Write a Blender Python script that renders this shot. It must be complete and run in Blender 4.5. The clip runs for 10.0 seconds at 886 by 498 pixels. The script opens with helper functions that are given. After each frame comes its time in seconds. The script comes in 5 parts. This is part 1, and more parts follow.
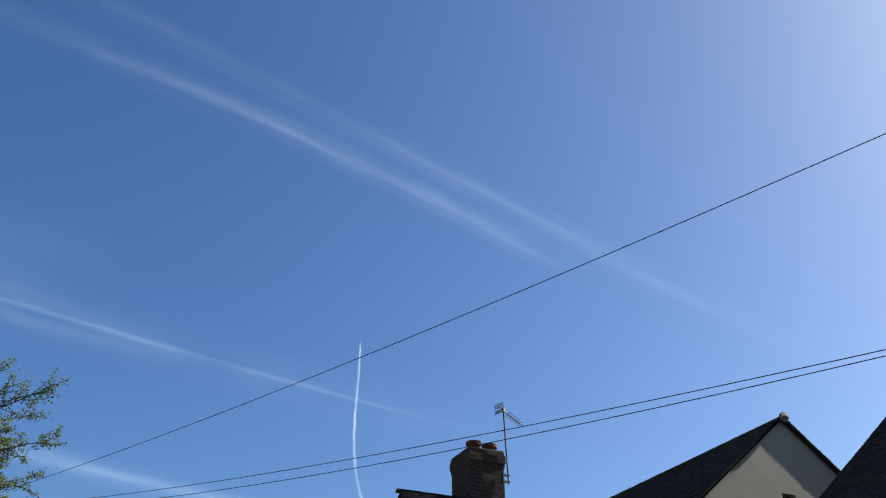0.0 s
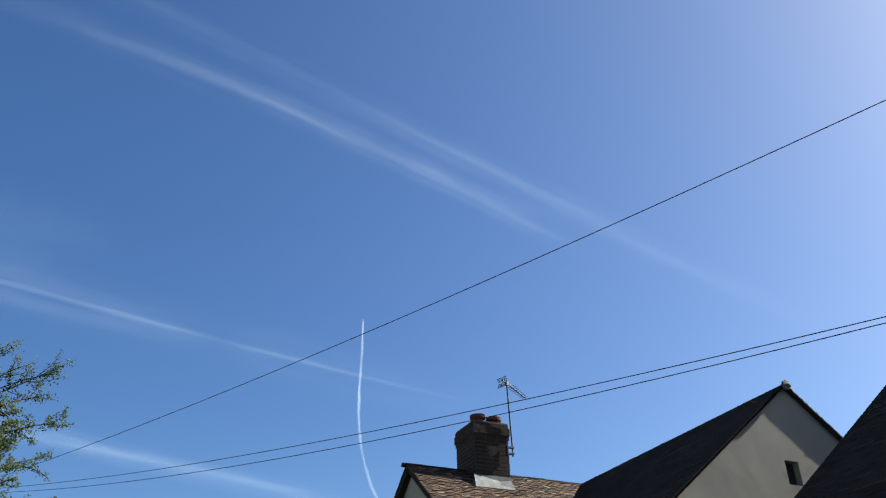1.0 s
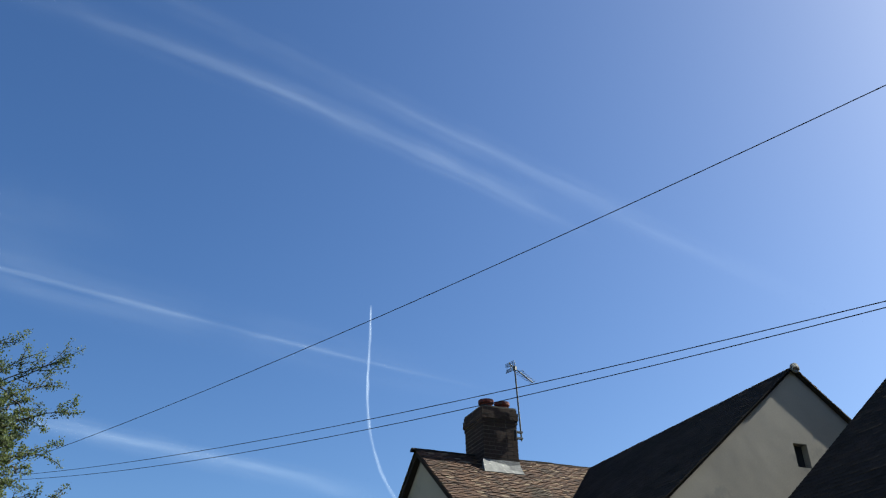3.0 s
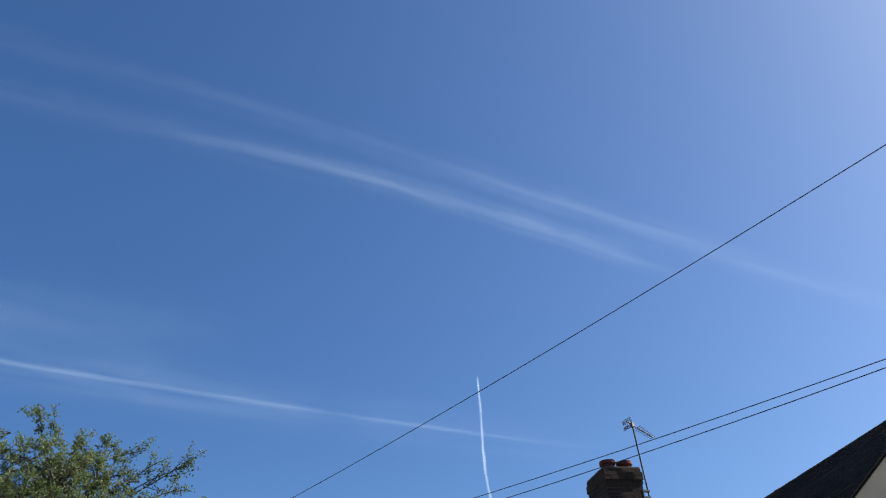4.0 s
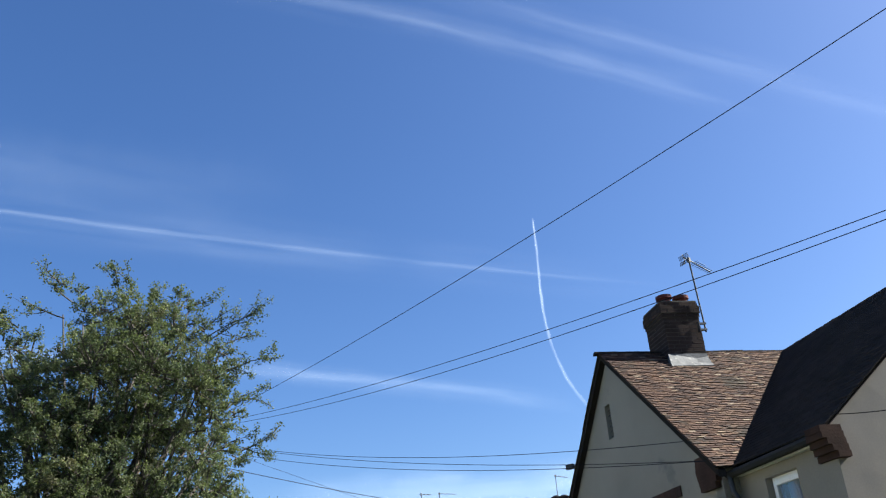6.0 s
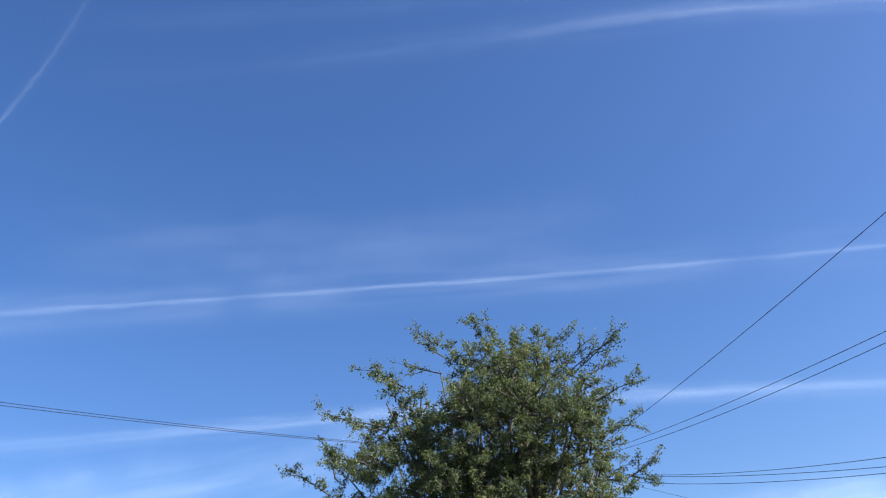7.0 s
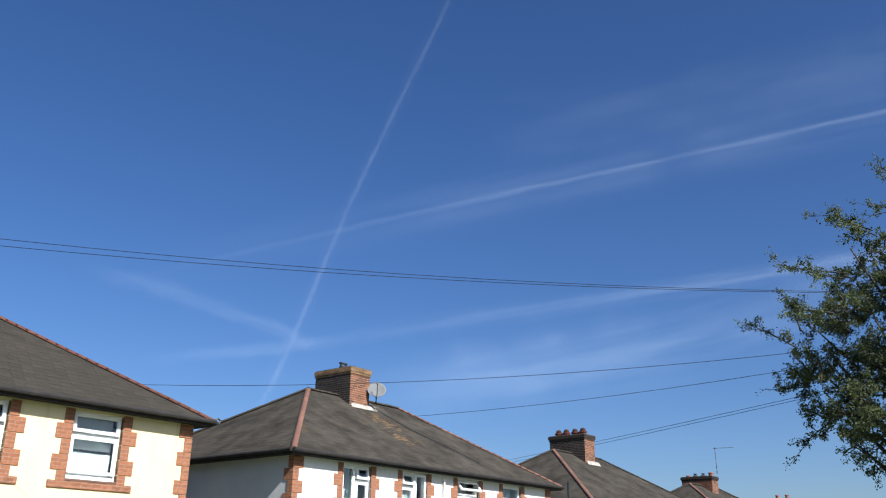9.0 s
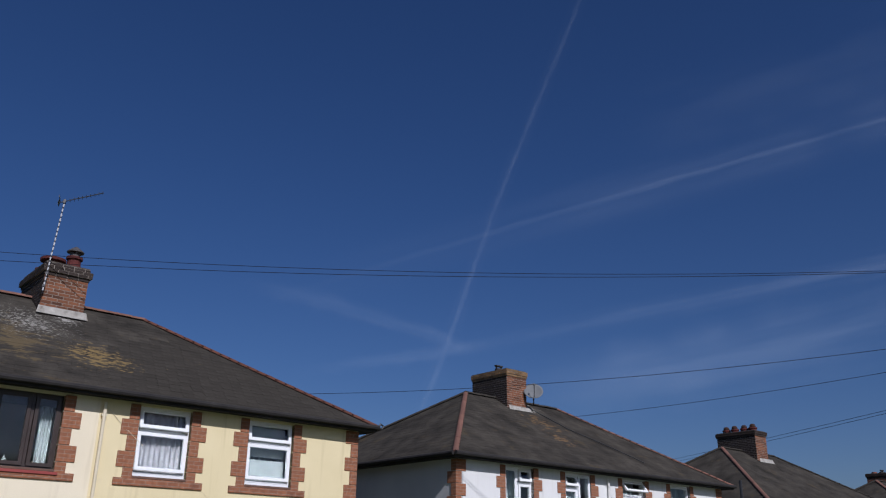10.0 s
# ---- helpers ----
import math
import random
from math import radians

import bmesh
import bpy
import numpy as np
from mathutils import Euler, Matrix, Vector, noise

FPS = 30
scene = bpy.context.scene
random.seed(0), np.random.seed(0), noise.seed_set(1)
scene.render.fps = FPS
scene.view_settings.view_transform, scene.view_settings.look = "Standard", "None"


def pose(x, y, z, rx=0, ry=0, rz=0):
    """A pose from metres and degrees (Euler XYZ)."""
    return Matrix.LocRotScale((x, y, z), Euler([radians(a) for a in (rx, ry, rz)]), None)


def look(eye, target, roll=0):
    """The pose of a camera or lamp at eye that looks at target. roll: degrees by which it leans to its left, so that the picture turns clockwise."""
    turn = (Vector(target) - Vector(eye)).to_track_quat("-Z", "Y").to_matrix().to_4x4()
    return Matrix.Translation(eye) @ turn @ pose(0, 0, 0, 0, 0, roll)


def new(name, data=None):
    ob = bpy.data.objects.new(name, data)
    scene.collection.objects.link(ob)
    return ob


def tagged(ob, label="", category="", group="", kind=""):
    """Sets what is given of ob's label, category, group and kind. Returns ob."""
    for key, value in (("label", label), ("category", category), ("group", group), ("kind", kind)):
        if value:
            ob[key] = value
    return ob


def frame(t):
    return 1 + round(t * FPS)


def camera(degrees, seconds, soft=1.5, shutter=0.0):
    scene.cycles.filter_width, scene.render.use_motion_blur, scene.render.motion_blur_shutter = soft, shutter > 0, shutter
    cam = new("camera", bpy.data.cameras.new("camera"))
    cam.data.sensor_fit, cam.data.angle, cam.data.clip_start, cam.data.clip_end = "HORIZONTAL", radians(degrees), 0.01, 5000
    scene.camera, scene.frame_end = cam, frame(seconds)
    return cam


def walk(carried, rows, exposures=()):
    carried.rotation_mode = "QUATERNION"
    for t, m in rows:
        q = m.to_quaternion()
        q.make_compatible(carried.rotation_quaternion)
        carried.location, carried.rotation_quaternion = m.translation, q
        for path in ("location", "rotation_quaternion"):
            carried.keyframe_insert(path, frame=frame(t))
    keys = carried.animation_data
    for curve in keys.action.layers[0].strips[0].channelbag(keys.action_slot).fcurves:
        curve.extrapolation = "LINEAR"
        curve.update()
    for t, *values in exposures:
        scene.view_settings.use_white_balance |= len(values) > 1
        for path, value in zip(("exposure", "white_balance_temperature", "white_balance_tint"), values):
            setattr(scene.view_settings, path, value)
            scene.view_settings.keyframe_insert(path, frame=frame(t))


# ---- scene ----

# ---------------------------------------------------------------- camera
EYE = Vector((0.0, 0.0, 2.5))
cam = camera(55.23, 10.0, soft=1.2)

# seconds, azimuth (degrees clockwise from +y), elevation, roll
TURNS = [
    (0, 121.98, 33.00, -0.31),
    (0.5, 122.07, 31.78, -1.15),
    (1, 121.88, 31.32, -1.32),
    (1.5, 120.30, 31.04, -1.88),
    (2, 119.20, 30.38, -1.43),
    (2.2, 119.17, 29.97, -1.08),
    (2.57, 120.01, 29.72, -0.96),
    (2.93, 121.19, 30.25, -1.38),
    (3.3, 120.60, 31.75, -2.07),
    (3.5, 119.00, 33.24, -2.60),
    (4, 113.99, 35.32, -4.75),
    (4.5, 113.09, 30.20, -5.20),
    (5, 115.13, 24.16, -3.28),
    (5.2, 116.34, 23.30, -2.68),
    (5.57, 115.24, 23.36, -2.89),
    (5.93, 110.01, 24.85, -4.25),
    (6.3, 102.75, 26.16, -5.39),
    (6.5, 97.24, 26.67, -5.82),
    (7, 83.68, 28.73, -5.02),
    (7.5, 73.21, 29.83, -2.31),
    (8, 63.01, 28.06, 0.02),
    (8.5, 56.80, 23.68, 0.51),
    (9, 51.53, 20.51, 0.63),
    (9.5, 45.17, 18.43, 0.91),
    (10, 40.87, 20.51, 0.78),
]


def way(az, el):
    """Unit vector towards an azimuth and elevation in degrees."""
    a, e = radians(az), radians(el)
    return Vector((math.sin(a) * math.cos(e), math.cos(a) * math.cos(e), math.sin(e)))


# seconds, stops, kelvin, tint
EXPOSURES = [
    (0.0, 1.84, 6400, 1), (1.5, 1.89, 6400, 1), (2.2, 1.88, 6400, 1), (3.3, 1.84, 6350, 1), (4.0, 1.86, 6300, 1), (4.6, 2.0, 6200, 4), (5.2, 2.13, 6200, 4),
    (6.3, 2.13, 6220, 8), (7.5, 2.17, 6150, 10), (8.0, 2.07, 6100, 10), (8.5, 1.86, 6030, 10), (8.8, 1.62, 6000, 10), (9.0, 1.42, 5950, 10), (9.5, 0.58, 5700, 14), (10.0, 0.13, 5600, 18),
]
walk(cam, [(t, look(EYE, EYE + 10 * way(az, el), roll)) for t, az, el, roll in TURNS], EXPOSURES)

# ---------------------------------------------------------------- light
SUN_AZ, SUN_EL = 193.0, 38.5
world = bpy.data.worlds.new("sky_world")
scene.world = world
world.use_nodes = True
wn = world.node_tree.nodes
wl = world.node_tree.links
sky = wn.new("ShaderNodeTexSky")
sky.sky_type = "NISHITA"
sky.sun_disc = False
sky.sun_elevation = radians(SUN_EL)
sky.sun_rotation = radians(SUN_AZ)
sky.air_density = 1.0
sky.altitude = 1000.0
sky.dust_density = 3.2
sky.ozone_density = 3.5
wn["Background"].inputs["Strength"].default_value = 0.044
deep = wn.new("ShaderNodeHueSaturation")
deep.inputs["Saturation"].default_value = 1.19
deep.inputs["Hue"].default_value = 0.508
wl.new(sky.outputs[0], deep.inputs["Color"])
wl.new(deep.outputs[0], wn["Background"].inputs["Color"])

sun = new("sun", bpy.data.lights.new("sun", "SUN"))
sun.data.energy = 3.5
sun.data.angle = radians(0.5)
sun.data.color = (1.0, 0.95, 0.86)
sun.matrix_world = look(EYE + 60 * way(SUN_AZ, SUN_EL), EYE)

# ---------------------------------------------------------------- materials
def nodes_of(m):
    m.use_nodes = True
    return m.node_tree.nodes, m.node_tree.links, m.node_tree.nodes["Principled BSDF"]


def noise_node(n, l, scale, detail=4.0, rough=0.55, coord="Object"):
    tc = n.new("ShaderNodeTexCoord")
    tex = n.new("ShaderNodeTexNoise")
    tex.inputs["Scale"].default_value = scale
    tex.inputs["Detail"].default_value = detail
    tex.inputs["Roughness"].default_value = rough
    l.new(tc.outputs[coord], tex.inputs["Vector"])
    return tex


def ramp_node(n, l, source, stops):
    r = n.new("ShaderNodeValToRGB")
    while len(r.color_ramp.elements) < len(stops):
        r.color_ramp.elements.new(0.5)
    for e, (p, c) in zip(r.color_ramp.elements, stops):
        e.position = p
        e.color = (*c, 1.0)
    l.new(source, r.inputs[0])
    return r


def mix_node(n, l, fac, a, b, mode="MIX"):
    m = n.new("ShaderNodeMix")
    m.data_type = "RGBA"
    m.blend_type = mode
    for sock, v in ((m.inputs[0], fac), (m.inputs[6], a), (m.inputs[7], b)):
        if isinstance(v, (int, float)):
            sock.default_value = v
        elif isinstance(v, tuple):
            sock.default_value = (*v, 1.0)
        else:
            l.new(v, sock)
    return m.outputs[2]


def bump_node(n, l, b, height, strength, distance=0.01):
    bp = n.new("ShaderNodeBump")
    bp.inputs["Strength"].default_value = strength
    bp.inputs["Distance"].default_value = distance
    l.new(height, bp.inputs["Height"])
    l.new(bp.outputs[0], b.inputs["Normal"])


def random_value(n, l):
    """A value for each piece: by object for single pieces, by island for joined ones."""
    oi = n.new("ShaderNodeObjectInfo")
    ge = n.new("ShaderNodeNewGeometry")
    add = n.new("ShaderNodeMath")
    add.operation = "ADD"
    l.new(oi.outputs["Random"], add.inputs[0])
    l.new(ge.outputs["Random Per Island"], add.inputs[1])
    fr = n.new("ShaderNodeMath")
    fr.operation = "FRACT"
    l.new(add.outputs[0], fr.inputs[0])
    return fr.outputs[0]


def surface(name, dark, light, big=0.8, fine=30.0, rough=0.8, bump=0.3, spots=None, spot_scale=2.0, spot_at=0.62, vary=0.0, metal=0.0, spec=0.5):
    """Two-scale mottled surface, with optional blotches of another colour and variation from piece to piece."""
    m = bpy.data.materials.new(name)
    n, l, b = nodes_of(m)
    n1 = noise_node(n, l, big, 5.0)
    n2 = noise_node(n, l, fine, 3.0)
    col = ramp_node(n, l, n1.outputs["Fac"], [(0.3, dark), (0.7, light)]).outputs[0]
    g0, g1 = (0.86, 1.12) if bump >= 0.1 else (0.95, 1.05)
    grain = ramp_node(n, l, n2.outputs["Fac"], [(0.3, (g0,) * 3), (0.7, (g1,) * 3)]).outputs[0]
    col = mix_node(n, l, 1.0, col, grain, "MULTIPLY")
    if vary:
        rv = random_value(n, l)
        tone = ramp_node(n, l, rv, [(0.0, (1 - vary,) * 3), (1.0, (1 + vary,) * 3)]).outputs[0]
        col = mix_node(n, l, 1.0, col, tone, "MULTIPLY")
    if spots:
        n3 = noise_node(n, l, spot_scale, 6.0, 0.65)
        mask = ramp_node(n, l, n3.outputs["Fac"], [(spot_at, (0, 0, 0)), (min(spot_at + 0.08, 1.0), (1, 1, 1))]).outputs[0]
        col = mix_node(n, l, mask, col, spots)
    l.new(col, b.inputs["Base Color"])
    b.inputs["Roughness"].default_value = rough
    b.inputs["Metallic"].default_value = metal
    b.inputs["Specular IOR Level"].default_value = spec
    if bump:
        bump_node(n, l, b, n2.outputs["Fac"], bump)
    return m


def brickwork(name, c1, c2, mortar, rough=0.9):
    """Courses of 75 mm with mortar joints, running round corners."""
    m = bpy.data.materials.new(name)
    n, l, b = nodes_of(m)
    tc = n.new("ShaderNodeTexCoord")
    sep = n.new("ShaderNodeSeparateXYZ")
    l.new(tc.outputs["Object"], sep.inputs[0])
    add = n.new("ShaderNodeMath")
    add.operation = "ADD"
    l.new(sep.outputs[0], add.inputs[0])
    l.new(sep.outputs[1], add.inputs[1])
    com = n.new("ShaderNodeCombineXYZ")
    l.new(add.outputs[0], com.inputs[0])
    l.new(sep.outputs[2], com.inputs[1])
    br = n.new("ShaderNodeTexBrick")
    l.new(com.outputs[0], br.inputs["Vector"])
    br.inputs["Color1"].default_value = (*c1, 1)
    br.inputs["Color2"].default_value = (*c2, 1)
    br.inputs["Mortar"].default_value = (*mortar, 1)
    br.inputs["Scale"].default_value = 1.0
    br.inputs["Mortar Size"].default_value = 0.006
    br.inputs["Brick Width"].default_value = 0.225
    br.inputs["Row Height"].default_value = 0.075
    n1 = noise_node(n, l, 14.0, 4.0)
    tone = ramp_node(n, l, n1.outputs["Fac"], [(0.3, (0.75,) * 3), (0.7, (1.2,) * 3)]).outputs[0]
    l.new(mix_node(n, l, 1.0, br.outputs["Color"], tone, "MULTIPLY"), b.inputs["Base Color"])
    b.inputs["Roughness"].default_value = rough
    bump_node(n, l, b, br.outputs["Fac"], -0.5, 0.008)
    return m


def glass_material(name):
    m = bpy.data.materials.new(name)
    n, l, b = nodes_of(m)
    b.inputs["Base Color"].default_value = (0.9, 0.95, 0.95, 1)
    b.inputs["Transmission Weight"].default_value = 1.0
    b.inputs["Roughness"].default_value = 0.02
    b.inputs["IOR"].default_value = 1.45
    return m


def leaf_material(name, c1, c2, c3):
    m = bpy.data.materials.new(name)
    n, l, b = nodes_of(m)
    rv = random_value(n, l)
    n1 = noise_node(n, l, 3.2, 2.0)
    col = ramp_node(n, l, rv, [(0.0, c1), (0.55, c2), (1.0, c3)]).outputs[0]
    tone = ramp_node(n, l, n1.outputs["Fac"], [(0.32, (0.62, 0.68, 0.72)), (0.68, (1.35, 1.3, 1.05))]).outputs[0]
    col = mix_node(n, l, 1.0, col, tone, "MULTIPLY")
    young = ramp_node(n, l, noise_node(n, l, 2.1, 3.0).outputs["Fac"], [(0.58, (0, 0, 0)), (0.72, (0.5,) * 3)]).outputs[0]
    col = mix_node(n, l, young, col, (0.115, 0.082, 0.055))
    l.new(col, b.inputs["Base Color"])
    b.inputs["Roughness"].default_value = 0.75
    b.inputs["Specular IOR Level"].default_value = 0.12
    tr = n.new("ShaderNodeBsdfTranslucent")
    l.new(mix_node(n, l, 1.0, col, (1.25, 1.4, 0.8), "MULTIPLY"), tr.inputs["Color"])
    mx = n.new("ShaderNodeMixShader")
    mx.inputs[0].default_value = 0.35
    l.new(b.outputs[0], mx.inputs[1])
    l.new(tr.outputs[0], mx.inputs[2])
    l.new(mx.outputs[0], n["Material Output"].inputs["Surface"])
    return m


def vapour_material(name, peak, veil, core, grain, breaks, seed):
    """Thin ice cloud lit through from above. UV x runs along the trail (0 to 1), UV y across it (0 to 1)."""
    m = bpy.data.materials.new(name)
    m.use_nodes = True
    n, l = m.node_tree.nodes, m.node_tree.links
    n.remove(n["Principled BSDF"])
    uv = n.new("ShaderNodeUVMap")
    uv.uv_map = "trail"
    sep = n.new("ShaderNodeSeparateXYZ")
    l.new(uv.outputs[0], sep.inputs[0])

    def scaled(sx, sy):
        mp = n.new("ShaderNodeMapping")
        mp.inputs["Scale"].default_value = (sx, sy, 1)
        mp.inputs["Location"].default_value = (seed, seed * 0.37, seed)
        l.new(uv.outputs[0], mp.inputs[0])
        return mp.outputs[0]

    def noise2(sx, sy, detail):
        t = n.new("ShaderNodeTexNoise")
        t.inputs["Scale"].default_value = 1.0
        t.inputs["Detail"].default_value = detail
        l.new(scaled(sx, sy), t.inputs["Vector"])
        return t.outputs["Fac"]

    def math_node(op, a, b=0.0):
        x = n.new("ShaderNodeMath")
        x.operation = op
        for s, v in zip(x.inputs, (a, b)):
            if isinstance(v, (int, float)):
                s.default_value = v
            else:
                l.new(v, s)
        return x.outputs[0]

    wob = math_node("MULTIPLY", math_node("SUBTRACT", noise2(grain, 1.5, 4.0), 0.5), core * 1.25)
    across = math_node("ABSOLUTE", math_node("ADD", math_node("SUBTRACT", sep.outputs[1], 0.5), wob))
    fcore = ramp_node(n, l, math_node("DIVIDE", across, core), [(0.0, (1, 1, 1)), (0.45, (0.55,) * 3), (0.8, (0, 0, 0)), (0.9, (0, 0, 0)), (1.0, (0, 0, 0))])
    fcore.color_ramp.interpolation = "B_SPLINE"
    fveil = ramp_node(n, l, math_node("MULTIPLY", across, 2.0), [(0.0, (1, 1, 1)), (0.35, (0.5,) * 3), (0.55, (0.15,) * 3), (0.74, (0, 0, 0)), (0.8, (0, 0, 0)), (0.86, (0, 0, 0))])
    fveil.color_ramp.interpolation = "B_SPLINE"
    along = ramp_node(n, l, sep.outputs[0], breaks)
    along.color_ramp.interpolation = "EASE"
    patch = ramp_node(n, l, noise2(grain * 0.35, 2.0, 5.0), [(0.25, (0.2,) * 3), (0.72, (1.25,) * 3)]).outputs[0]
    wisp = ramp_node(n, l, noise2(grain * 0.25, 5.0, 6.0), [(0.3, (0.1,) * 3), (0.72, (1.35,) * 3)]).outputs[0]
    a = math_node("ADD", math_node("MULTIPLY", math_node("MULTIPLY", fcore.outputs[0], patch), peak), math_node("MULTIPLY", math_node("MULTIPLY", fveil.outputs[0], wisp), veil))
    a = math_node("MINIMUM", math_node("MULTIPLY", a, along.outputs[0]), 1.0)
    tp = n.new("ShaderNodeBsdfTransparent")
    tl = n.new("ShaderNodeBsdfTranslucent")
    tl.inputs["Color"].default_value = (0.84, 0.93, 1.0, 1)
    mx = n.new("ShaderNodeMixShader")
    l.new(a, mx.inputs[0])
    l.new(tp.outputs[0], mx.inputs[1])
    l.new(tl.outputs[0], mx.inputs[2])
    l.new(mx.outputs[0], n["Material Output"].inputs["Surface"])
    return m


CREAM = surface("cream_render", (0.66, 0.555, 0.32), (0.73, 0.62, 0.375), 0.7, 60, 0.85, 0.08, (0.60, 0.52, 0.36), 0.9, 0.66)
IVORY = surface("ivory_render", (0.70, 0.61, 0.44), (0.77, 0.68, 0.50), 0.7, 60, 0.85, 0.08, (0.62, 0.57, 0.48), 0.9, 0.68)
# render of the white houses' side walls, greyed to put their shade in colour
SIDE_SHADE = surface("shaded_side_render", (0.42, 0.42, 0.42), (0.52, 0.52, 0.51), 0.6, 55, 0.9, 0.08, (0.36, 0.36, 0.355), 0.8, 0.64)
WHITE_WALL = surface("white_render", (0.64, 0.63, 0.605), (0.72, 0.71, 0.685), 0.6, 55, 0.85, 0.08, (0.62, 0.61, 0.58), 0.8, 0.68)
GREY_WALL = surface("grey_render", (0.200, 0.178, 0.150), (0.265, 0.238, 0.202), 0.5, 55, 0.9, 0.05, (0.158, 0.145, 0.13), 0.8, 0.62)


def trowelled(m, scale, strength, distance):
    """Adds the slow unevenness of hand-laid render below the fine grain."""
    n, l = m.node_tree.nodes, m.node_tree.links
    wave = n.new("ShaderNodeBump")
    wave.inputs["Strength"].default_value = strength
    wave.inputs["Distance"].default_value = distance
    l.new(noise_node(n, l, scale, 2.0).outputs["Fac"], wave.inputs["Height"])
    l.new(wave.outputs[0], n["Bump"].inputs["Normal"])


def rain_streaked(m, tone, level):
    """Adds the faint upright streaks that rain leaves on painted render."""
    n, l = m.node_tree.nodes, m.node_tree.links
    b = n["Principled BSDF"]
    col = b.inputs["Base Color"].links[0].from_socket
    tc = n.new("ShaderNodeTexCoord")
    mp = n.new("ShaderNodeMapping")
    mp.inputs["Scale"].default_value = (6.0, 6.0, 0.45)
    l.new(tc.outputs["Object"], mp.inputs[0])
    t = n.new("ShaderNodeTexNoise")
    t.inputs["Scale"].default_value = 1.0
    t.inputs["Detail"].default_value = 4.0
    l.new(mp.outputs[0], t.inputs["Vector"])
    mask = ramp_node(n, l, t.outputs["Fac"], [(level, (0, 0, 0)), (level + 0.16, (1, 1, 1))]).outputs[0]
    l.new(mix_node(n, l, mask, col, mix_node(n, l, 1.0, col, tone, "MULTIPLY")), b.inputs["Base Color"])


trowelled(GREY_WALL, 1.5, 0.2, 0.05)
for wall in (CREAM, IVORY, WHITE_WALL):
    rain_streaked(wall, (0.88, 0.87, 0.85), 0.56)
SLATE_TONES = (0.030, 0.027, 0.023), (0.068, 0.060, 0.049)
SLATE = surface("slate", *SLATE_TONES, 1.3, 25, 0.95, 0.3, (0.068, 0.054, 0.036), 1.6, 0.60, vary=0.10, spec=0.05)


def lichened_slate(name, patches):
    """Brown-black slate with lichen in patches: (centre, radius, colour, noise scale, threshold), each thinning out from its centre."""
    m = surface(name, *SLATE_TONES, 1.3, 25, 0.95, 0.3, (0.068, 0.054, 0.036), 1.6, 0.60, vary=0.10, spec=0.05)
    n, l = m.node_tree.nodes, m.node_tree.links
    b = n["Principled BSDF"]
    col = b.inputs["Base Color"].links[0].from_socket
    ge = n.new("ShaderNodeNewGeometry")
    for centre, radius, tint, scale, level in patches:
        dist = n.new("ShaderNodeVectorMath")
        dist.operation = "DISTANCE"
        l.new(ge.outputs["Position"], dist.inputs[0])
        dist.inputs[1].default_value = centre
        near = n.new("ShaderNodeMapRange")
        near.inputs["From Min"].default_value = 0.0
        near.inputs["From Max"].default_value = radius
        near.inputs["To Min"].default_value = 0.24
        near.inputs["To Max"].default_value = -0.06
        l.new(dist.outputs["Value"], near.inputs["Value"])
        mp = n.new("ShaderNodeMapping")
        mp.inputs["Scale"].default_value = scale
        l.new(ge.outputs["Position"], mp.inputs[0])
        t = n.new("ShaderNodeTexNoise")
        t.inputs["Scale"].default_value = 1.0
        t.inputs["Detail"].default_value = 5.0
        t.inputs["Roughness"].default_value = 0.65
        l.new(mp.outputs[0], t.inputs["Vector"])
        add = n.new("ShaderNodeMath")
        add.operation = "ADD"
        l.new(t.outputs["Fac"], add.inputs[0])
        l.new(near.outputs[0], add.inputs[1])
        mask = ramp_node(n, l, add.outputs[0], [(level, (0, 0, 0)), (level + 0.07, (0.9,) * 3)]).outputs[0]
        col = mix_node(n, l, mask, col, tint)
    l.new(col, b.inputs["Base Color"])
    return m


SLATE_CREAM = lichened_slate("slate_with_pale_lichen", [
    ((4.3, 18.0, 6.6), 2.4, (0.105, 0.080, 0.045), (2.2, 2.2, 11.0), 0.66),
    ((5.95, 17.75, 6.5), 1.2, (0.20, 0.140, 0.060), (5.5, 5.5, 22.0), 0.625),
    ((4.8, 19.1, 7.3), 2.1, (0.30, 0.285, 0.25), (11.0, 11.0, 44.0), 0.70),
    ((5.7, 19.6, 7.6), 0.75, (0.36, 0.345, 0.31), (12.0, 12.0, 46.0), 0.68),
])
SLATE_WHITE = lichened_slate("slate_with_brown_lichen", [
    ((21.0, 19.0, 6.9), 1.5, (0.13, 0.085, 0.045), (3.0, 3.0, 14.0), 0.66),
    ((20.7, 18.0, 6.3), 1.0, (0.15, 0.095, 0.05), (4.0, 4.0, 18.0), 0.66),
    ((21.4, 20.2, 7.65), 0.9, (0.34, 0.32, 0.28), (8.0, 8.0, 30.0), 0.66),
])
DECK = surface("roof_deck", (0.03, 0.028, 0.025), (0.05, 0.046, 0.04), 2, 20, 0.9, 0.1)


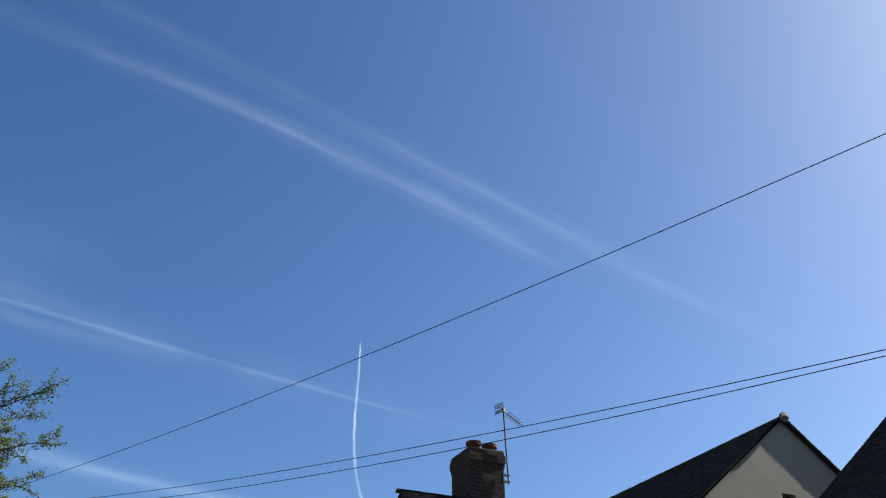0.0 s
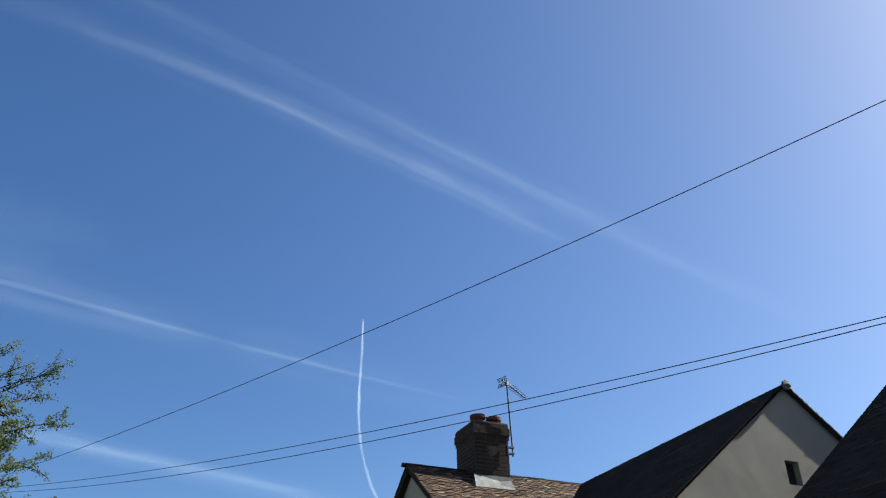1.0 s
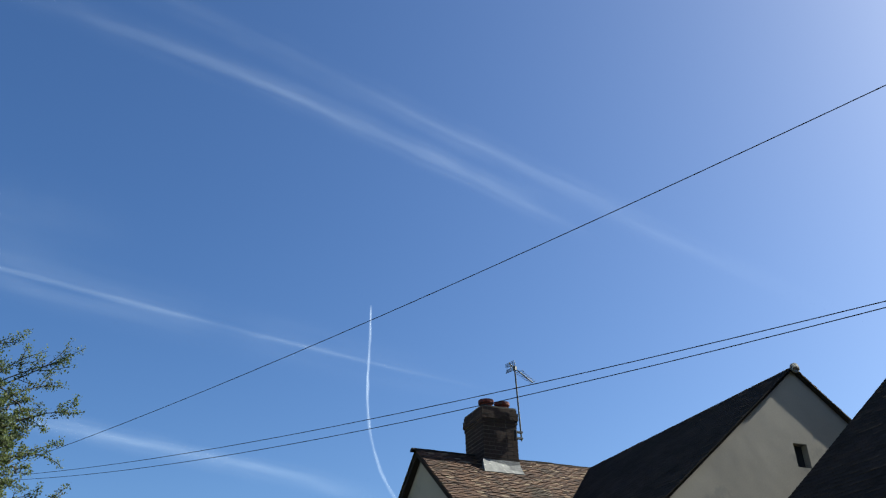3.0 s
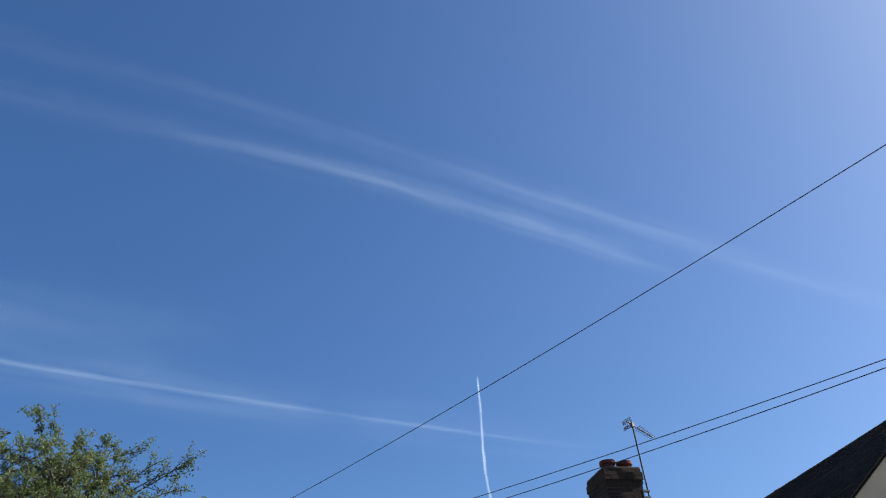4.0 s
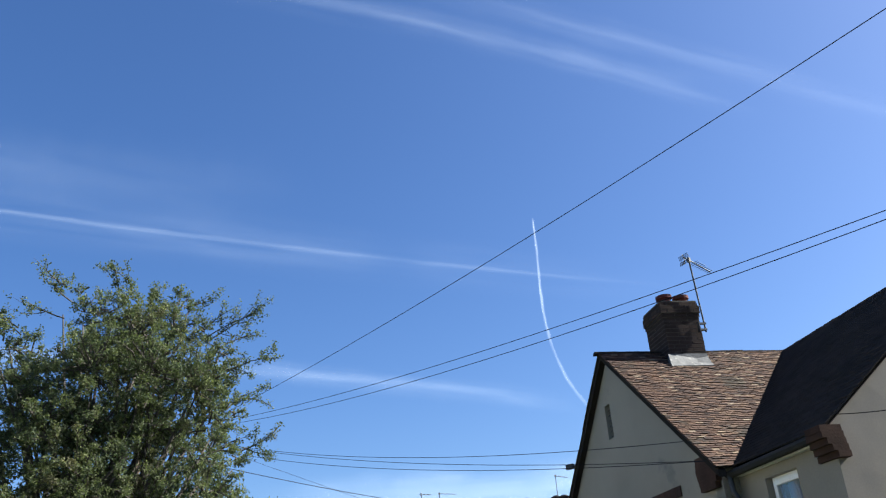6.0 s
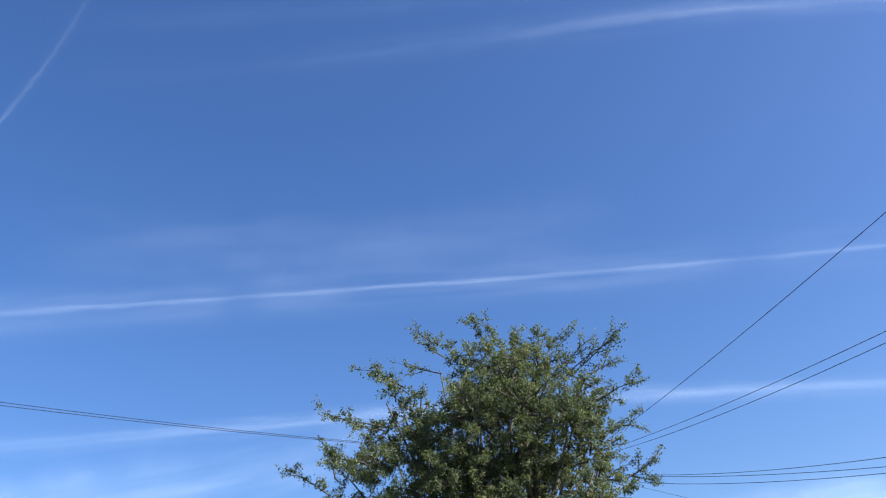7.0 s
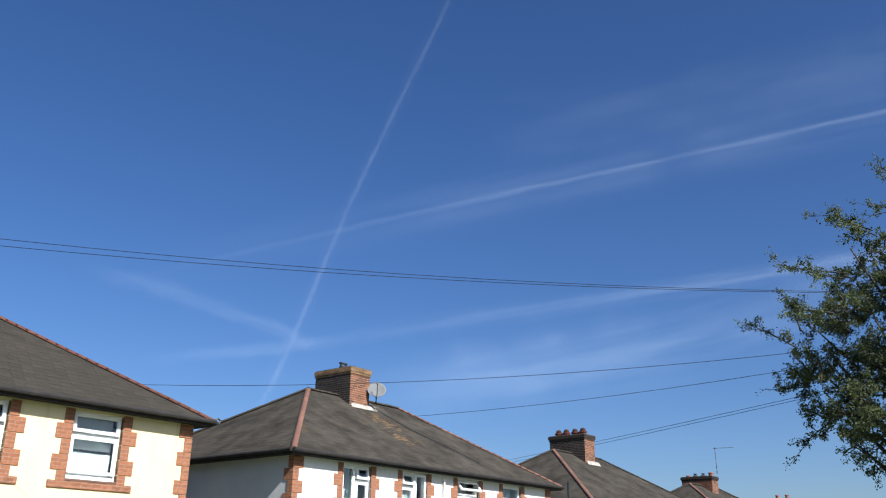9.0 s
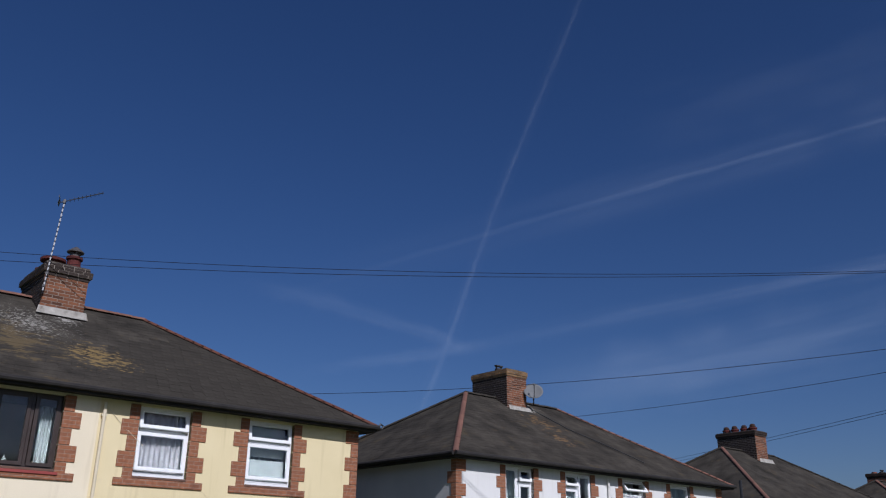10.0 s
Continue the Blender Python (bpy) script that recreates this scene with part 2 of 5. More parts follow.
def old_clay(name):
    """Handmade clay tiles, each of its own tone from burnt brown to lichened buff."""
    m = surface(name, (0.8, 0.8, 0.8), (1.1, 1.05, 1.0), 3.0, 45, 0.9, 0.5, spec=0.3)
    n, l = m.node_tree.nodes, m.node_tree.links
    b = n["Principled BSDF"]
    base = b.inputs["Base Color"].links[0].from_socket
    tone = ramp_node(n, l, random_value(n, l), [(0.0, (0.030, 0.015, 0.010)), (0.3, (0.062, 0.031, 0.020)), (0.7, (0.098, 0.050, 0.030)), (0.9, (0.14, 0.082, 0.050)), (1.0, (0.26, 0.20, 0.14))]).outputs[0]
    fleck = ramp_node(n, l, noise_node(n, l, 22.0, 5.0, 0.7).outputs["Fac"], [(0.32, (0.45,) * 3), (0.55, (0.95,) * 3), (0.72, (1.6,) * 3)]).outputs[0]
    base = mix_node(n, l, 1.0, base, fleck, "MULTIPLY")
    col = mix_node(n, l, 1.0, base, tone, "MULTIPLY")
    moss = ramp_node(n, l, noise_node(n, l, 1.9, 6.0, 0.7).outputs["Fac"], [(0.52, (0, 0, 0)), (0.64, (0.75,) * 3)]).outputs[0]
    l.new(mix_node(n, l, moss, col, (0.026, 0.021, 0.013)), b.inputs["Base Color"])
    return m


CLAY = old_clay("clay_tile")
# dark tile; on the gabled houses' north slope it carries the shade
CLAY_DARK = surface("dark_and_shaded_tile", (0.021, 0.018, 0.016), (0.032, 0.027, 0.024), 1.4, 40, 1.0, 0.2, vary=0.12, spec=0.03)
CORBEL = surface("dark_corbel_brick", (0.034, 0.018, 0.013), (0.056, 0.029, 0.020), 4, 40, 0.92, 0.3, vary=0.1, spec=0.2)
TERRACOTTA = surface("terracotta", (0.20, 0.068, 0.045), (0.29, 0.105, 0.068), 3, 35, 0.85, 0.3, (0.13, 0.075, 0.06), 3, 0.58, vary=0.2, spec=0.25)
POT_RED = surface("dark_red_pot", (0.066, 0.016, 0.014), (0.108, 0.027, 0.023), 6, 35, 0.85, 0.2, (0.06, 0.04, 0.036), 7, 0.6, spec=0.25)
HIP_RED = surface("dull_red_hip", (0.085, 0.036, 0.026), (0.15, 0.062, 0.042), 2.5, 30, 0.9, 0.2, (0.06, 0.045, 0.035), 2.2, 0.56, vary=0.1, spec=0.2)
COWL_GREY = surface("weathered_cowl", (0.06, 0.055, 0.053), (0.11, 0.10, 0.098), 6, 40, 0.6, 0.1, (0.06, 0.055, 0.05), 8, 0.55, metal=0.3)
BROWN_RIDGE = surface("brown_ridge", (0.12, 0.055, 0.038), (0.19, 0.09, 0.06), 3, 35, 0.85, 0.3, (0.30, 0.24, 0.16), 3, 0.6, vary=0.2)
QUOIN = brickwork("red_quoin_brick", (0.28, 0.108, 0.050), (0.19, 0.075, 0.038), (0.26, 0.17, 0.12))
BRICK = surface("red_brick", (0.095, 0.036, 0.018), (0.230, 0.088, 0.036), 5, 45, 0.9, 0.4, (0.05, 0.034, 0.028), 6, 0.54, vary=0.5)
BRICK_SOOT = surface("sooty_brick", (0.021, 0.014, 0.012), (0.040, 0.023, 0.018), 5, 45, 0.92, 0.4, (0.10, 0.06, 0.042), 6, 0.62, vary=0.22, spec=0.2)
BRICK_LICHEN = surface("lichened_brick", (0.11, 0.065, 0.032), (0.25, 0.145, 0.058), 4, 45, 0.92, 0.4, (0.07, 0.045, 0.032), 5, 0.50, vary=0.4)
MORTAR = surface("mortar", (0.22, 0.185, 0.15), (0.34, 0.295, 0.25), 4, 50, 0.95, 0.3)
MORTAR_SOOT = surface("sooty_mortar", (0.05, 0.042, 0.036), (0.09, 0.075, 0.06), 4, 50, 0.95, 0.3)
LEAD = surface("lead_flashing", (0.060, 0.060, 0.063), (0.125, 0.125, 0.125), 8, 30, 0.7, 0.4, (0.27, 0.26, 0.24), 7, 0.58)
CEMENT = surface("cement_fillet", (0.22, 0.205, 0.178), (0.42, 0.395, 0.35), 6, 40, 0.9, 0.4, (0.16, 0.13, 0.10), 5, 0.6)
UPVC = surface("white_upvc", (0.78, 0.78, 0.78), (0.84, 0.84, 0.84), 2, 80, 0.35, 0.02)
BROWN_FRAME = surface("dark_brown_frame", (0.035, 0.025, 0.02), (0.05, 0.035, 0.03), 3, 60, 0.4, 0.05)
RED_SILL = surface("red_painted_sill", (0.22, 0.035, 0.03), (0.28, 0.05, 0.04), 3, 50, 0.5, 0.05)
BLACK = surface("black_plastic", (0.015, 0.015, 0.016), (0.025, 0.025, 0.027), 4, 60, 0.45, 0.05)
GUTTER = surface("dark_gutter", (0.022, 0.02, 0.02), (0.035, 0.032, 0.03), 4, 60, 0.8, 0.05, spec=0.15)
WHITE_PAINT = surface("white_painted_board", (0.62, 0.60, 0.56), (0.72, 0.70, 0.66), 3, 40, 0.6, 0.1)
CREAM_PIPE = surface("cream_pipe", (0.60, 0.52, 0.36), (0.66, 0.58, 0.42), 3, 50, 0.5, 0.05)
NET = surface("net_curtain", (0.17, 0.165, 0.175), (0.30, 0.29, 0.30), 7, 40, 0.9, 0.2)
BLIND = surface("pale_blind", (0.20, 0.225, 0.22), (0.25, 0.275, 0.27), 2, 40, 0.8, 0.05)
DRAPE = surface("blue_drape", (0.20, 0.30, 0.50), (0.28, 0.40, 0.62), 3, 40, 0.9, 0.1)
DARK_STEEL = surface("weathered_steel", (0.05, 0.05, 0.052), (0.08, 0.08, 0.082), 5, 60, 0.5, 0.05, metal=0.5)
DISH_GREY = surface("grey_dish", (0.115, 0.12, 0.122), (0.155, 0.16, 0.162), 3, 60, 0.75, 0.03)
DISH_DARK = surface("dark_grey_dish", (0.065, 0.058, 0.052), (0.09, 0.08, 0.072), 3, 60, 0.5, 0.03)
CABLE = surface("cable_sheath", (0.010, 0.010, 0.014), (0.016, 0.016, 0.020), 4, 60, 0.85, 0.0, spec=0.15)
WOOD_POLE = surface("creosoted_pole", (0.07, 0.05, 0.035), (0.12, 0.085, 0.06), 1.5, 30, 0.9, 0.4)
BARK = surface("bark", (0.03, 0.026, 0.02), (0.06, 0.05, 0.04), 3, 40, 0.9, 0.5)
LEAF = leaf_material("leaf", (0.060, 0.074, 0.044), (0.088, 0.106, 0.062), (0.150, 0.164, 0.100))
GROUND = surface("ground", (0.06, 0.09, 0.03), (0.12, 0.13, 0.06), 0.15, 6, 0.95, 0.4, (0.07, 0.07, 0.07), 0.05, 0.52)
GLASS = glass_material("window_glass")
LAMP_GREY = surface("lamp_head_grey", (0.065, 0.072, 0.058), (0.09, 0.10, 0.082), 3, 40, 0.5, 0.05)
# soot on the chimney caps; on west faces this colour paints their shade
SOOT_AND_SHADE = surface("soot_and_shade_brick", (0.028, 0.022, 0.019), (0.05, 0.037, 0.03), 5, 45, 0.92, 0.4, (0.10, 0.08, 0.06), 6, 0.64, vary=0.25, spec=0.2)
BROWN_SILL = surface("brown_sill", (0.09, 0.05, 0.035), (0.14, 0.075, 0.05), 4, 40, 0.8, 0.1)
# grey-teal that stands in for sky reflected in the panes
PANE_SKY = surface("pane_sky_reflection", (0.21, 0.255, 0.26), (0.30, 0.35, 0.355), 3, 40, 0.9, 0.1)
STOVE = surface("black_cowl", (0.02, 0.018, 0.018), (0.04, 0.036, 0.034), 6, 40, 0.6, 0.1)
STRIPED = surface("striped_mast", (0.42, 0.42, 0.42), (0.55, 0.55, 0.55), 5, 60, 0.5, 0.05)
sn, sl = STRIPED.node_tree.nodes, STRIPED.node_tree.links
bands = sn.new("ShaderNodeTexWave")
bands.bands_direction = "Z"
bands.inputs["Scale"].default_value = 2.6
sl.new(sn.new("ShaderNodeTexCoord").outputs["Object"], bands.inputs["Vector"])
rings = ramp_node(sn, sl, bands.outputs["Fac"], [(0.25, (0.05, 0.05, 0.055)), (0.4, (0.5, 0.5, 0.5))])
sl.new(rings.outputs[0], sn["Principled BSDF"].inputs["Base Color"])
INSIDE = surface("inner_wall", (0.48, 0.47, 0.45), (0.58, 0.57, 0.55), 2, 40, 0.9, 0.0)

# ---------------------------------------------------------------- building helpers
def mesh_from(bm, name, material, smooth=False):
    me = bpy.data.meshes.new(name)
    bm.normal_update()
    bm.to_mesh(me)
    bm.free()
    me.materials.append(material)
    if smooth:
        for p in me.polygons:
            p.use_smooth = True
    return me


def part(name, bm, material, parent=None, label="", smooth=False, at=None):
    """One mesh object under a thing or a part."""
    ob = new(name, mesh_from(bm, name, material, smooth))
    if parent:
        ob.parent = parent
    if at is not None:
        ob.matrix_basis = at
    return tagged(ob, label)


def piece(name, me, parent, m):
    ob = new(name, me)
    ob.parent = parent
    ob.matrix_basis = m
    return ob


def thing(name, label, category, m=None, group="", kind=""):
    ob = new(name)
    ob.empty_display_size = 0.2
    if m is not None:
        ob.matrix_basis = m
    return tagged(ob, label, category, group, kind)


def box(bm, x0, x1, y0, y1, z0, z1):
    vs = [bm.verts.new(c) for c in ((x0, y0, z0), (x1, y0, z0), (x1, y1, z0), (x0, y1, z0), (x0, y0, z1), (x1, y0, z1), (x1, y1, z1), (x0, y1, z1))]
    for f in ((3, 2, 1, 0), (4, 5, 6, 7), (0, 1, 5, 4), (1, 2, 6, 5), (2, 3, 7, 6), (3, 0, 4, 7)):
        bm.faces.new([vs[i] for i in f])
    return vs


def boxes(*rows):
    bm = bmesh.new()
    for r in rows:
        box(bm, *r)
    return bm


def rounded(bm, amount=0.006):
    bmesh.ops.bevel(bm, geom=list(bm.edges), offset=amount, segments=1, affect="EDGES")
    return bm


def prism(bm, outline, depth):
    """Outline of 3D points, pushed along the vector depth."""
    d = Vector(depth)
    a = [bm.verts.new(p) for p in outline]
    b = [bm.verts.new(Vector(p) + d) for p in outline]
    bm.faces.new(a[::-1])
    bm.faces.new(b)
    k = len(a)
    for i in range(k):
        bm.faces.new([a[i], a[(i + 1) % k], b[(i + 1) % k], b[i]])
    bmesh.ops.recalc_face_normals(bm, faces=bm.faces)
    return bm


def tube(bm, points, radii, sides=6, caps=True):
    """A round bar along points."""
    pts = [Vector(p) for p in points]
    if isinstance(radii, (int, float)):
        radii = [radii] * len(pts)
    rings = []
    side = None
    for i, p in enumerate(pts):
        d = (pts[min(i + 1, len(pts) - 1)] - pts[max(i - 1, 0)]).normalized()
        if side is None:
            side = d.cross(Vector((0, 0, 1)))
            if side.length < 0.05:
                side = d.cross(Vector((1, 0, 0)))
        side = (side - d * side.dot(d)).normalized()
        up = d.cross(side)
        rings.append([bm.verts.new(p + radii[i] * (math.cos(6.2832 * k / sides) * side + math.sin(6.2832 * k / sides) * up)) for k in range(sides)])
    for a, b in zip(rings, rings[1:]):
        for k in range(sides):
            bm.faces.new([a[k], a[(k + 1) % sides], b[(k + 1) % sides], b[k]])
    if caps:
        bm.faces.new(rings[0][::-1])
        bm.faces.new(rings[-1])
    return bm


def lathe(bm, profile, sides=16, at=(0, 0, 0)):
    """Radius and height pairs, turned about z."""
    o = Vector(at)
    rings = [[bm.verts.new(o + Vector((r * math.cos(6.2832 * k / sides), r * math.sin(6.2832 * k / sides), z))) for k in range(sides)] for r, z in profile]
    for a, b in zip(rings, rings[1:]):
        for k in range(sides):
            bm.faces.new([a[k], a[(k + 1) % sides], b[(k + 1) % sides], b[k]])
    bm.faces.new(rings[0][::-1])
    bm.faces.new(rings[-1])
    return bm


def frame_bars(bm, x0, x1, z0, z1, w, y0, y1):
    """A rectangular frame, w wide, as one closed ring."""
    loops = []
    for y in (y0, y1):
        for k in (0.0, w):
            loops.append([bm.verts.new(p) for p in ((x0 + k, y, z0 + k), (x1 - k, y, z0 + k), (x1 - k, y, z1 - k), (x0 + k, y, z1 - k))])
    front_out, front_in, back_out, back_in = loops
    for a, b in ((front_out, front_in), (back_in, back_out), (back_out, front_out), (front_in, back_in)):
        for i in range(4):
            bm.faces.new([a[i], a[(i + 1) % 4], b[(i + 1) % 4], b[i]])
    return bm


rng = random.Random(7)


def tile_mesh(w, length, t):
    """A tile lying up the slope (y), its tail lifted, its upper face slightly hollow."""
    bm = bmesh.new()
    vs = [bm.verts.new(c) for c in ((-w / 2, 0, 0), (w / 2, 0, 0), (w / 2, length, -t), (-w / 2, length, -t), (-w / 2, 0, t), (0, -0.004, t * 0.82), (w / 2, 0, t), (w / 2, length, 0), (-w / 2, length, 0))]
    for f in ((4, 5, 6, 7, 8), (0, 1, 6, 5, 4), (1, 2, 7, 6), (3, 0, 4, 8)):
        bm.faces.new([vs[i] for i in f])
    return bm


def lay_tiles(roof, name, origin, along, up, outline, w, gauge, t, material, singles=0, near=None, jitter=1.0):
    """Courses of tiles on a slope. outline: the slope's polygon in metres along and up it. The singles nearest to near are objects of their own."""
    along, up = Vector(along).normalized(), Vector(up).normalized()
    nrm = along.cross(up)
    basis = Matrix((along, up, nrm)).transposed().to_4x4()
    spots = []
    top = max(p[1] for p in outline)
    j = 0
    while (j + 0.3) * gauge < top:
        yy = min((j + 0.8) * gauge, top - 0.02)
        xs = []
        for a, b in zip(outline, outline[1:] + outline[:1]):
            if (a[1] - yy) * (b[1] - yy) < 0:
                xs.append(a[0] + (b[0] - a[0]) * (yy - a[1]) / (b[1] - a[1]))
        if len(xs) >= 2:
            lo, hi = min(xs), max(xs)
            x = lo - (w * 0.5 if j % 2 else 0.0)
            while x < hi - 0.02:
                a, b = max(x, lo), min(x + w, hi)
                if b - a > 0.03:
                    spots.append(((a + b) / 2, j * gauge, (b - a) / w, min(1.0, (top - j * gauge) / (gauge * 1.7))))
                x += w
        j += 1
    length = gauge * 1.7
    me = mesh_from(tile_mesh(w * (0.97 if t > 0.009 else 0.992), length, t), name, material)
    mats = []
    for x, y, s, q in spots:
        p = Vector(origin) + along * x + up * (y + rng.gauss(0, 0.0035 * jitter)) + nrm * (t + rng.gauss(0, 0.0018 * jitter))
        turn = Matrix.Rotation(rng.gauss(0, 0.012 * jitter), 4, "Z") @ Matrix.Rotation(rng.gauss(0, 0.010 * jitter), 4, "Y")
        mats.append(Matrix.Translation(p) @ basis @ turn @ Matrix.Diagonal((s, q, 1, 1)))
    if singles and near is not None:
        mats.sort(key=lambda m: (m.translation - Vector(near)).length)
    for m in mats[:singles]:
        piece(name, me, roof, m)
    rest = mats[singles:]
    if rest:
        base = np.array([v.co for v in me.vertices])
        faces = [tuple(p.vertices) for p in me.polygons]
        k = len(base)
        verts = np.concatenate([base @ np.array(m.to_3x3()).T + np.array(m.translation) for m in rest])
        allf = [tuple(i + n * k for i in f) for n in range(len(rest)) for f in faces]
        joined = bpy.data.meshes.new(name + "_field")
        joined.from_pydata(verts.tolist(), [], allf)
        joined.materials.append(material)
        ob = new(name + "_field", joined)
        ob.parent = roof
        tagged(ob, kind="stuff")


def ridge_run(roof, name, a, b, material, radius=0.09, length=0.32):
    """Half-round ridge tiles from a to b."""
    a, b = Vector(a), Vector(b)
    d = (b - a)
    n = max(1, round(d.length / length))
    step = d.length / n
    bm = bmesh.new()
    k = 6
    for r, y0, y1 in ((radius, -0.03, step),):
        ring = [[bm.verts.new((-q * math.cos(math.pi * i / k), y, q * 0.75 * math.sin(math.pi * i / k))) for i in range(k + 1)] for y, q in ((y0, r * 0.985), (y1, r))]
        for i in range(k):
            bm.faces.new([ring[0][i], ring[1][i], ring[1][i + 1], ring[0][i + 1]])
        bm.faces.new(ring[0])
        bm.faces.new(ring[1][::-1])
    me = mesh_from(bm, name, material)
    y = d.normalized()
    x = y.cross(Vector((0, 0, 1))).normalized()
    z = x.cross(y)
    basis = Matrix((x, y, z)).transposed().to_4x4()
    for i in range(n):
        wob = Matrix.Rotation(rng.gauss(0, 0.002), 4, "X") @ Matrix.Rotation(rng.gauss(0, 0.008), 4, "Y")
        piece(name, me, roof, Matrix.Translation(a + y * step * i + Vector((0, 0, rng.gauss(0, 0.0025)))) @ basis @ wob)


def pot(bm, x, y, z, h, r, flare=1.0):
    lathe(bm, [(r * 1.12, z), (r * 1.12, z + 0.05), (r, z + 0.07), (r * 0.9, z + h - 0.09), (r * 1.15 * flare, z + h - 0.07), (r * 1.15 * flare, z + h - 0.01), (r * 0.95 * flare, z + h), (r * 0.75, z + h), (r * 0.7, z + h - 0.12)], 16, (x, y, 0))
    return bm


def chimney(house, cx, cy, z0, z1, w, d, brick, mortar, cap, label, pots, cap_courses=3, over=(0.03, 0.055, 0.055, 0.03, 0.01), cap_bricks=False, rim=1.0, cowl=STOVE, west=None):
    """A brick stack: recessed core, bricks proud of the joints on all sides, oversailing cap courses, pots and
    flashing. west: a darker brick that puts that side's shade into its colour.
    """
    stack = part("chimney", boxes((cx - w / 2 + 0.005, cx + w / 2 - 0.005, cy - d / 2 + 0.005, cy + d / 2 - 0.005, z0 - 0.6, z1)), mortar, house, label)
    brick_me = mesh_from(boxes((-0.1075, 0.1075, -0.012, 0.04, 0.006, 0.068)), "brick", brick)
    west_me = mesh_from(boxes((-0.1075, 0.1075, -0.012, 0.04, 0.006, 0.068)), "brick", west or brick)
    cap_me = mesh_from(boxes((-0.1075, 0.1075, -0.012, 0.09, 0.005, 0.070)), "brick", cap)
    rows = int((z1 - z0) / 0.075) + 2

    def ring(w, d, z, odd, me):
        """One course of bricks round the four sides."""
        for side in range(4):
            span, out = ((w, d / 2), (d, w / 2))[side % 2]
            turn = Matrix.Rotation(side * math.pi / 2, 4, "Z")
            n = int(span / 0.225 + 0.3)
            unit = span / n
            for i in range(n + odd):
                x = -span / 2 + unit * (i + 0.5) - (unit / 2 if odd else 0)
                x0, x1 = max(x - unit / 2, -span / 2), min(x + unit / 2, span / 2)
                if x1 - x0 < 0.05:
                    continue
                m = Matrix.Translation((cx, cy, 0)) @ turn @ Matrix.Translation(((x0 + x1) / 2, -out + 0.012 + rng.gauss(0, 0.0012), z)) @ Matrix.Diagonal(((x1 - x0 - 0.013) / 0.215, 1, 1, 1))
                piece("brick", west_me if side == 3 and me == brick_me else me, stack, m)

    for r in range(rows):
        ring(w, d, z1 - 0.075 * (r + 1), r % 2, brick_me)
    zc = z1
    for c in range(cap_courses):
        o = over[c % len(over)]
        bm = rounded(boxes((cx - w / 2 - o, cx + w / 2 + o, cy - d / 2 - o, cy + d / 2 + o, zc + 0.004, zc + 0.075)), 0.008)
        if cap_bricks:
            bm.free()
            part("cap_course", boxes((cx - w / 2 - o + 0.006, cx + w / 2 + o - 0.006, cy - d / 2 - o + 0.006, cy + d / 2 + o - 0.006, zc, zc + 0.075)), mortar, stack)
            ring(w + 2 * o, d + 2 * o, zc, c % 2, cap_me)
        else:
            part("cap_course", bm, cap, stack)
        zc += 0.075
    bm = bmesh.new()
    prism(bm, [(cx - w / 2, cy - d / 2, zc), (cx + w / 2, cy - d / 2, zc), (cx + w / 2, cy + d / 2, zc), (cx - w / 2, cy + d / 2, zc)], (0, 0, 0.03))
    part("flaunching", bm, MORTAR_SOOT, stack)
    for px, py, h, r, mat, kind in pots:
        bm = pot(bmesh.new(), cx + px, cy + py, zc, h, r, rim if not kind else 1.0)
        p = part("chimney_pot", bm, mat, stack, smooth=False)
        if kind == "dome":
            bm = lathe(bmesh.new(), [(r * 0.75, zc + h - 0.02), (r * 0.8, zc + h + 0.05), (r * 0.7, zc + h + 0.11), (r * 0.4, zc + h + 0.15), (0.01, zc + h + 0.165)], 14, (cx + px, cy + py, 0))
            part("cowl", bm, CORBEL, stack)
        if kind == "cowl":
            bm = lathe(bmesh.new(), [(r * 0.7, zc + h - 0.05), (r * 0.7, zc + h + 0.10), (r * 1.2, zc + h + 0.11), (r * 1.2, zc + h + 0.13), (r * 0.3, zc + h + 0.25), (0.01, zc + h + 0.27)], 14, (cx + px, cy + py, 0))
            part("cowl", bm, cowl, stack)
        if kind == "bar":
            bm = boxes((cx + px - 0.16, cx + px + 0.16, cy + py - 0.06, cy + py + 0.06, zc + h + 0.07, zc + h + 0.11), (cx + px - 0.13, cx + px - 0.10, cy + py - 0.03, cy + py + 0.03, zc + h - 0.05, zc + h + 0.08), (cx + px + 0.10, cx + px + 0.13, cy + py - 0.03, cy + py + 0.03, zc + h - 0.05, zc + h + 0.08))
            part("cowl", bm, STOVE, stack)
    return stack, zc


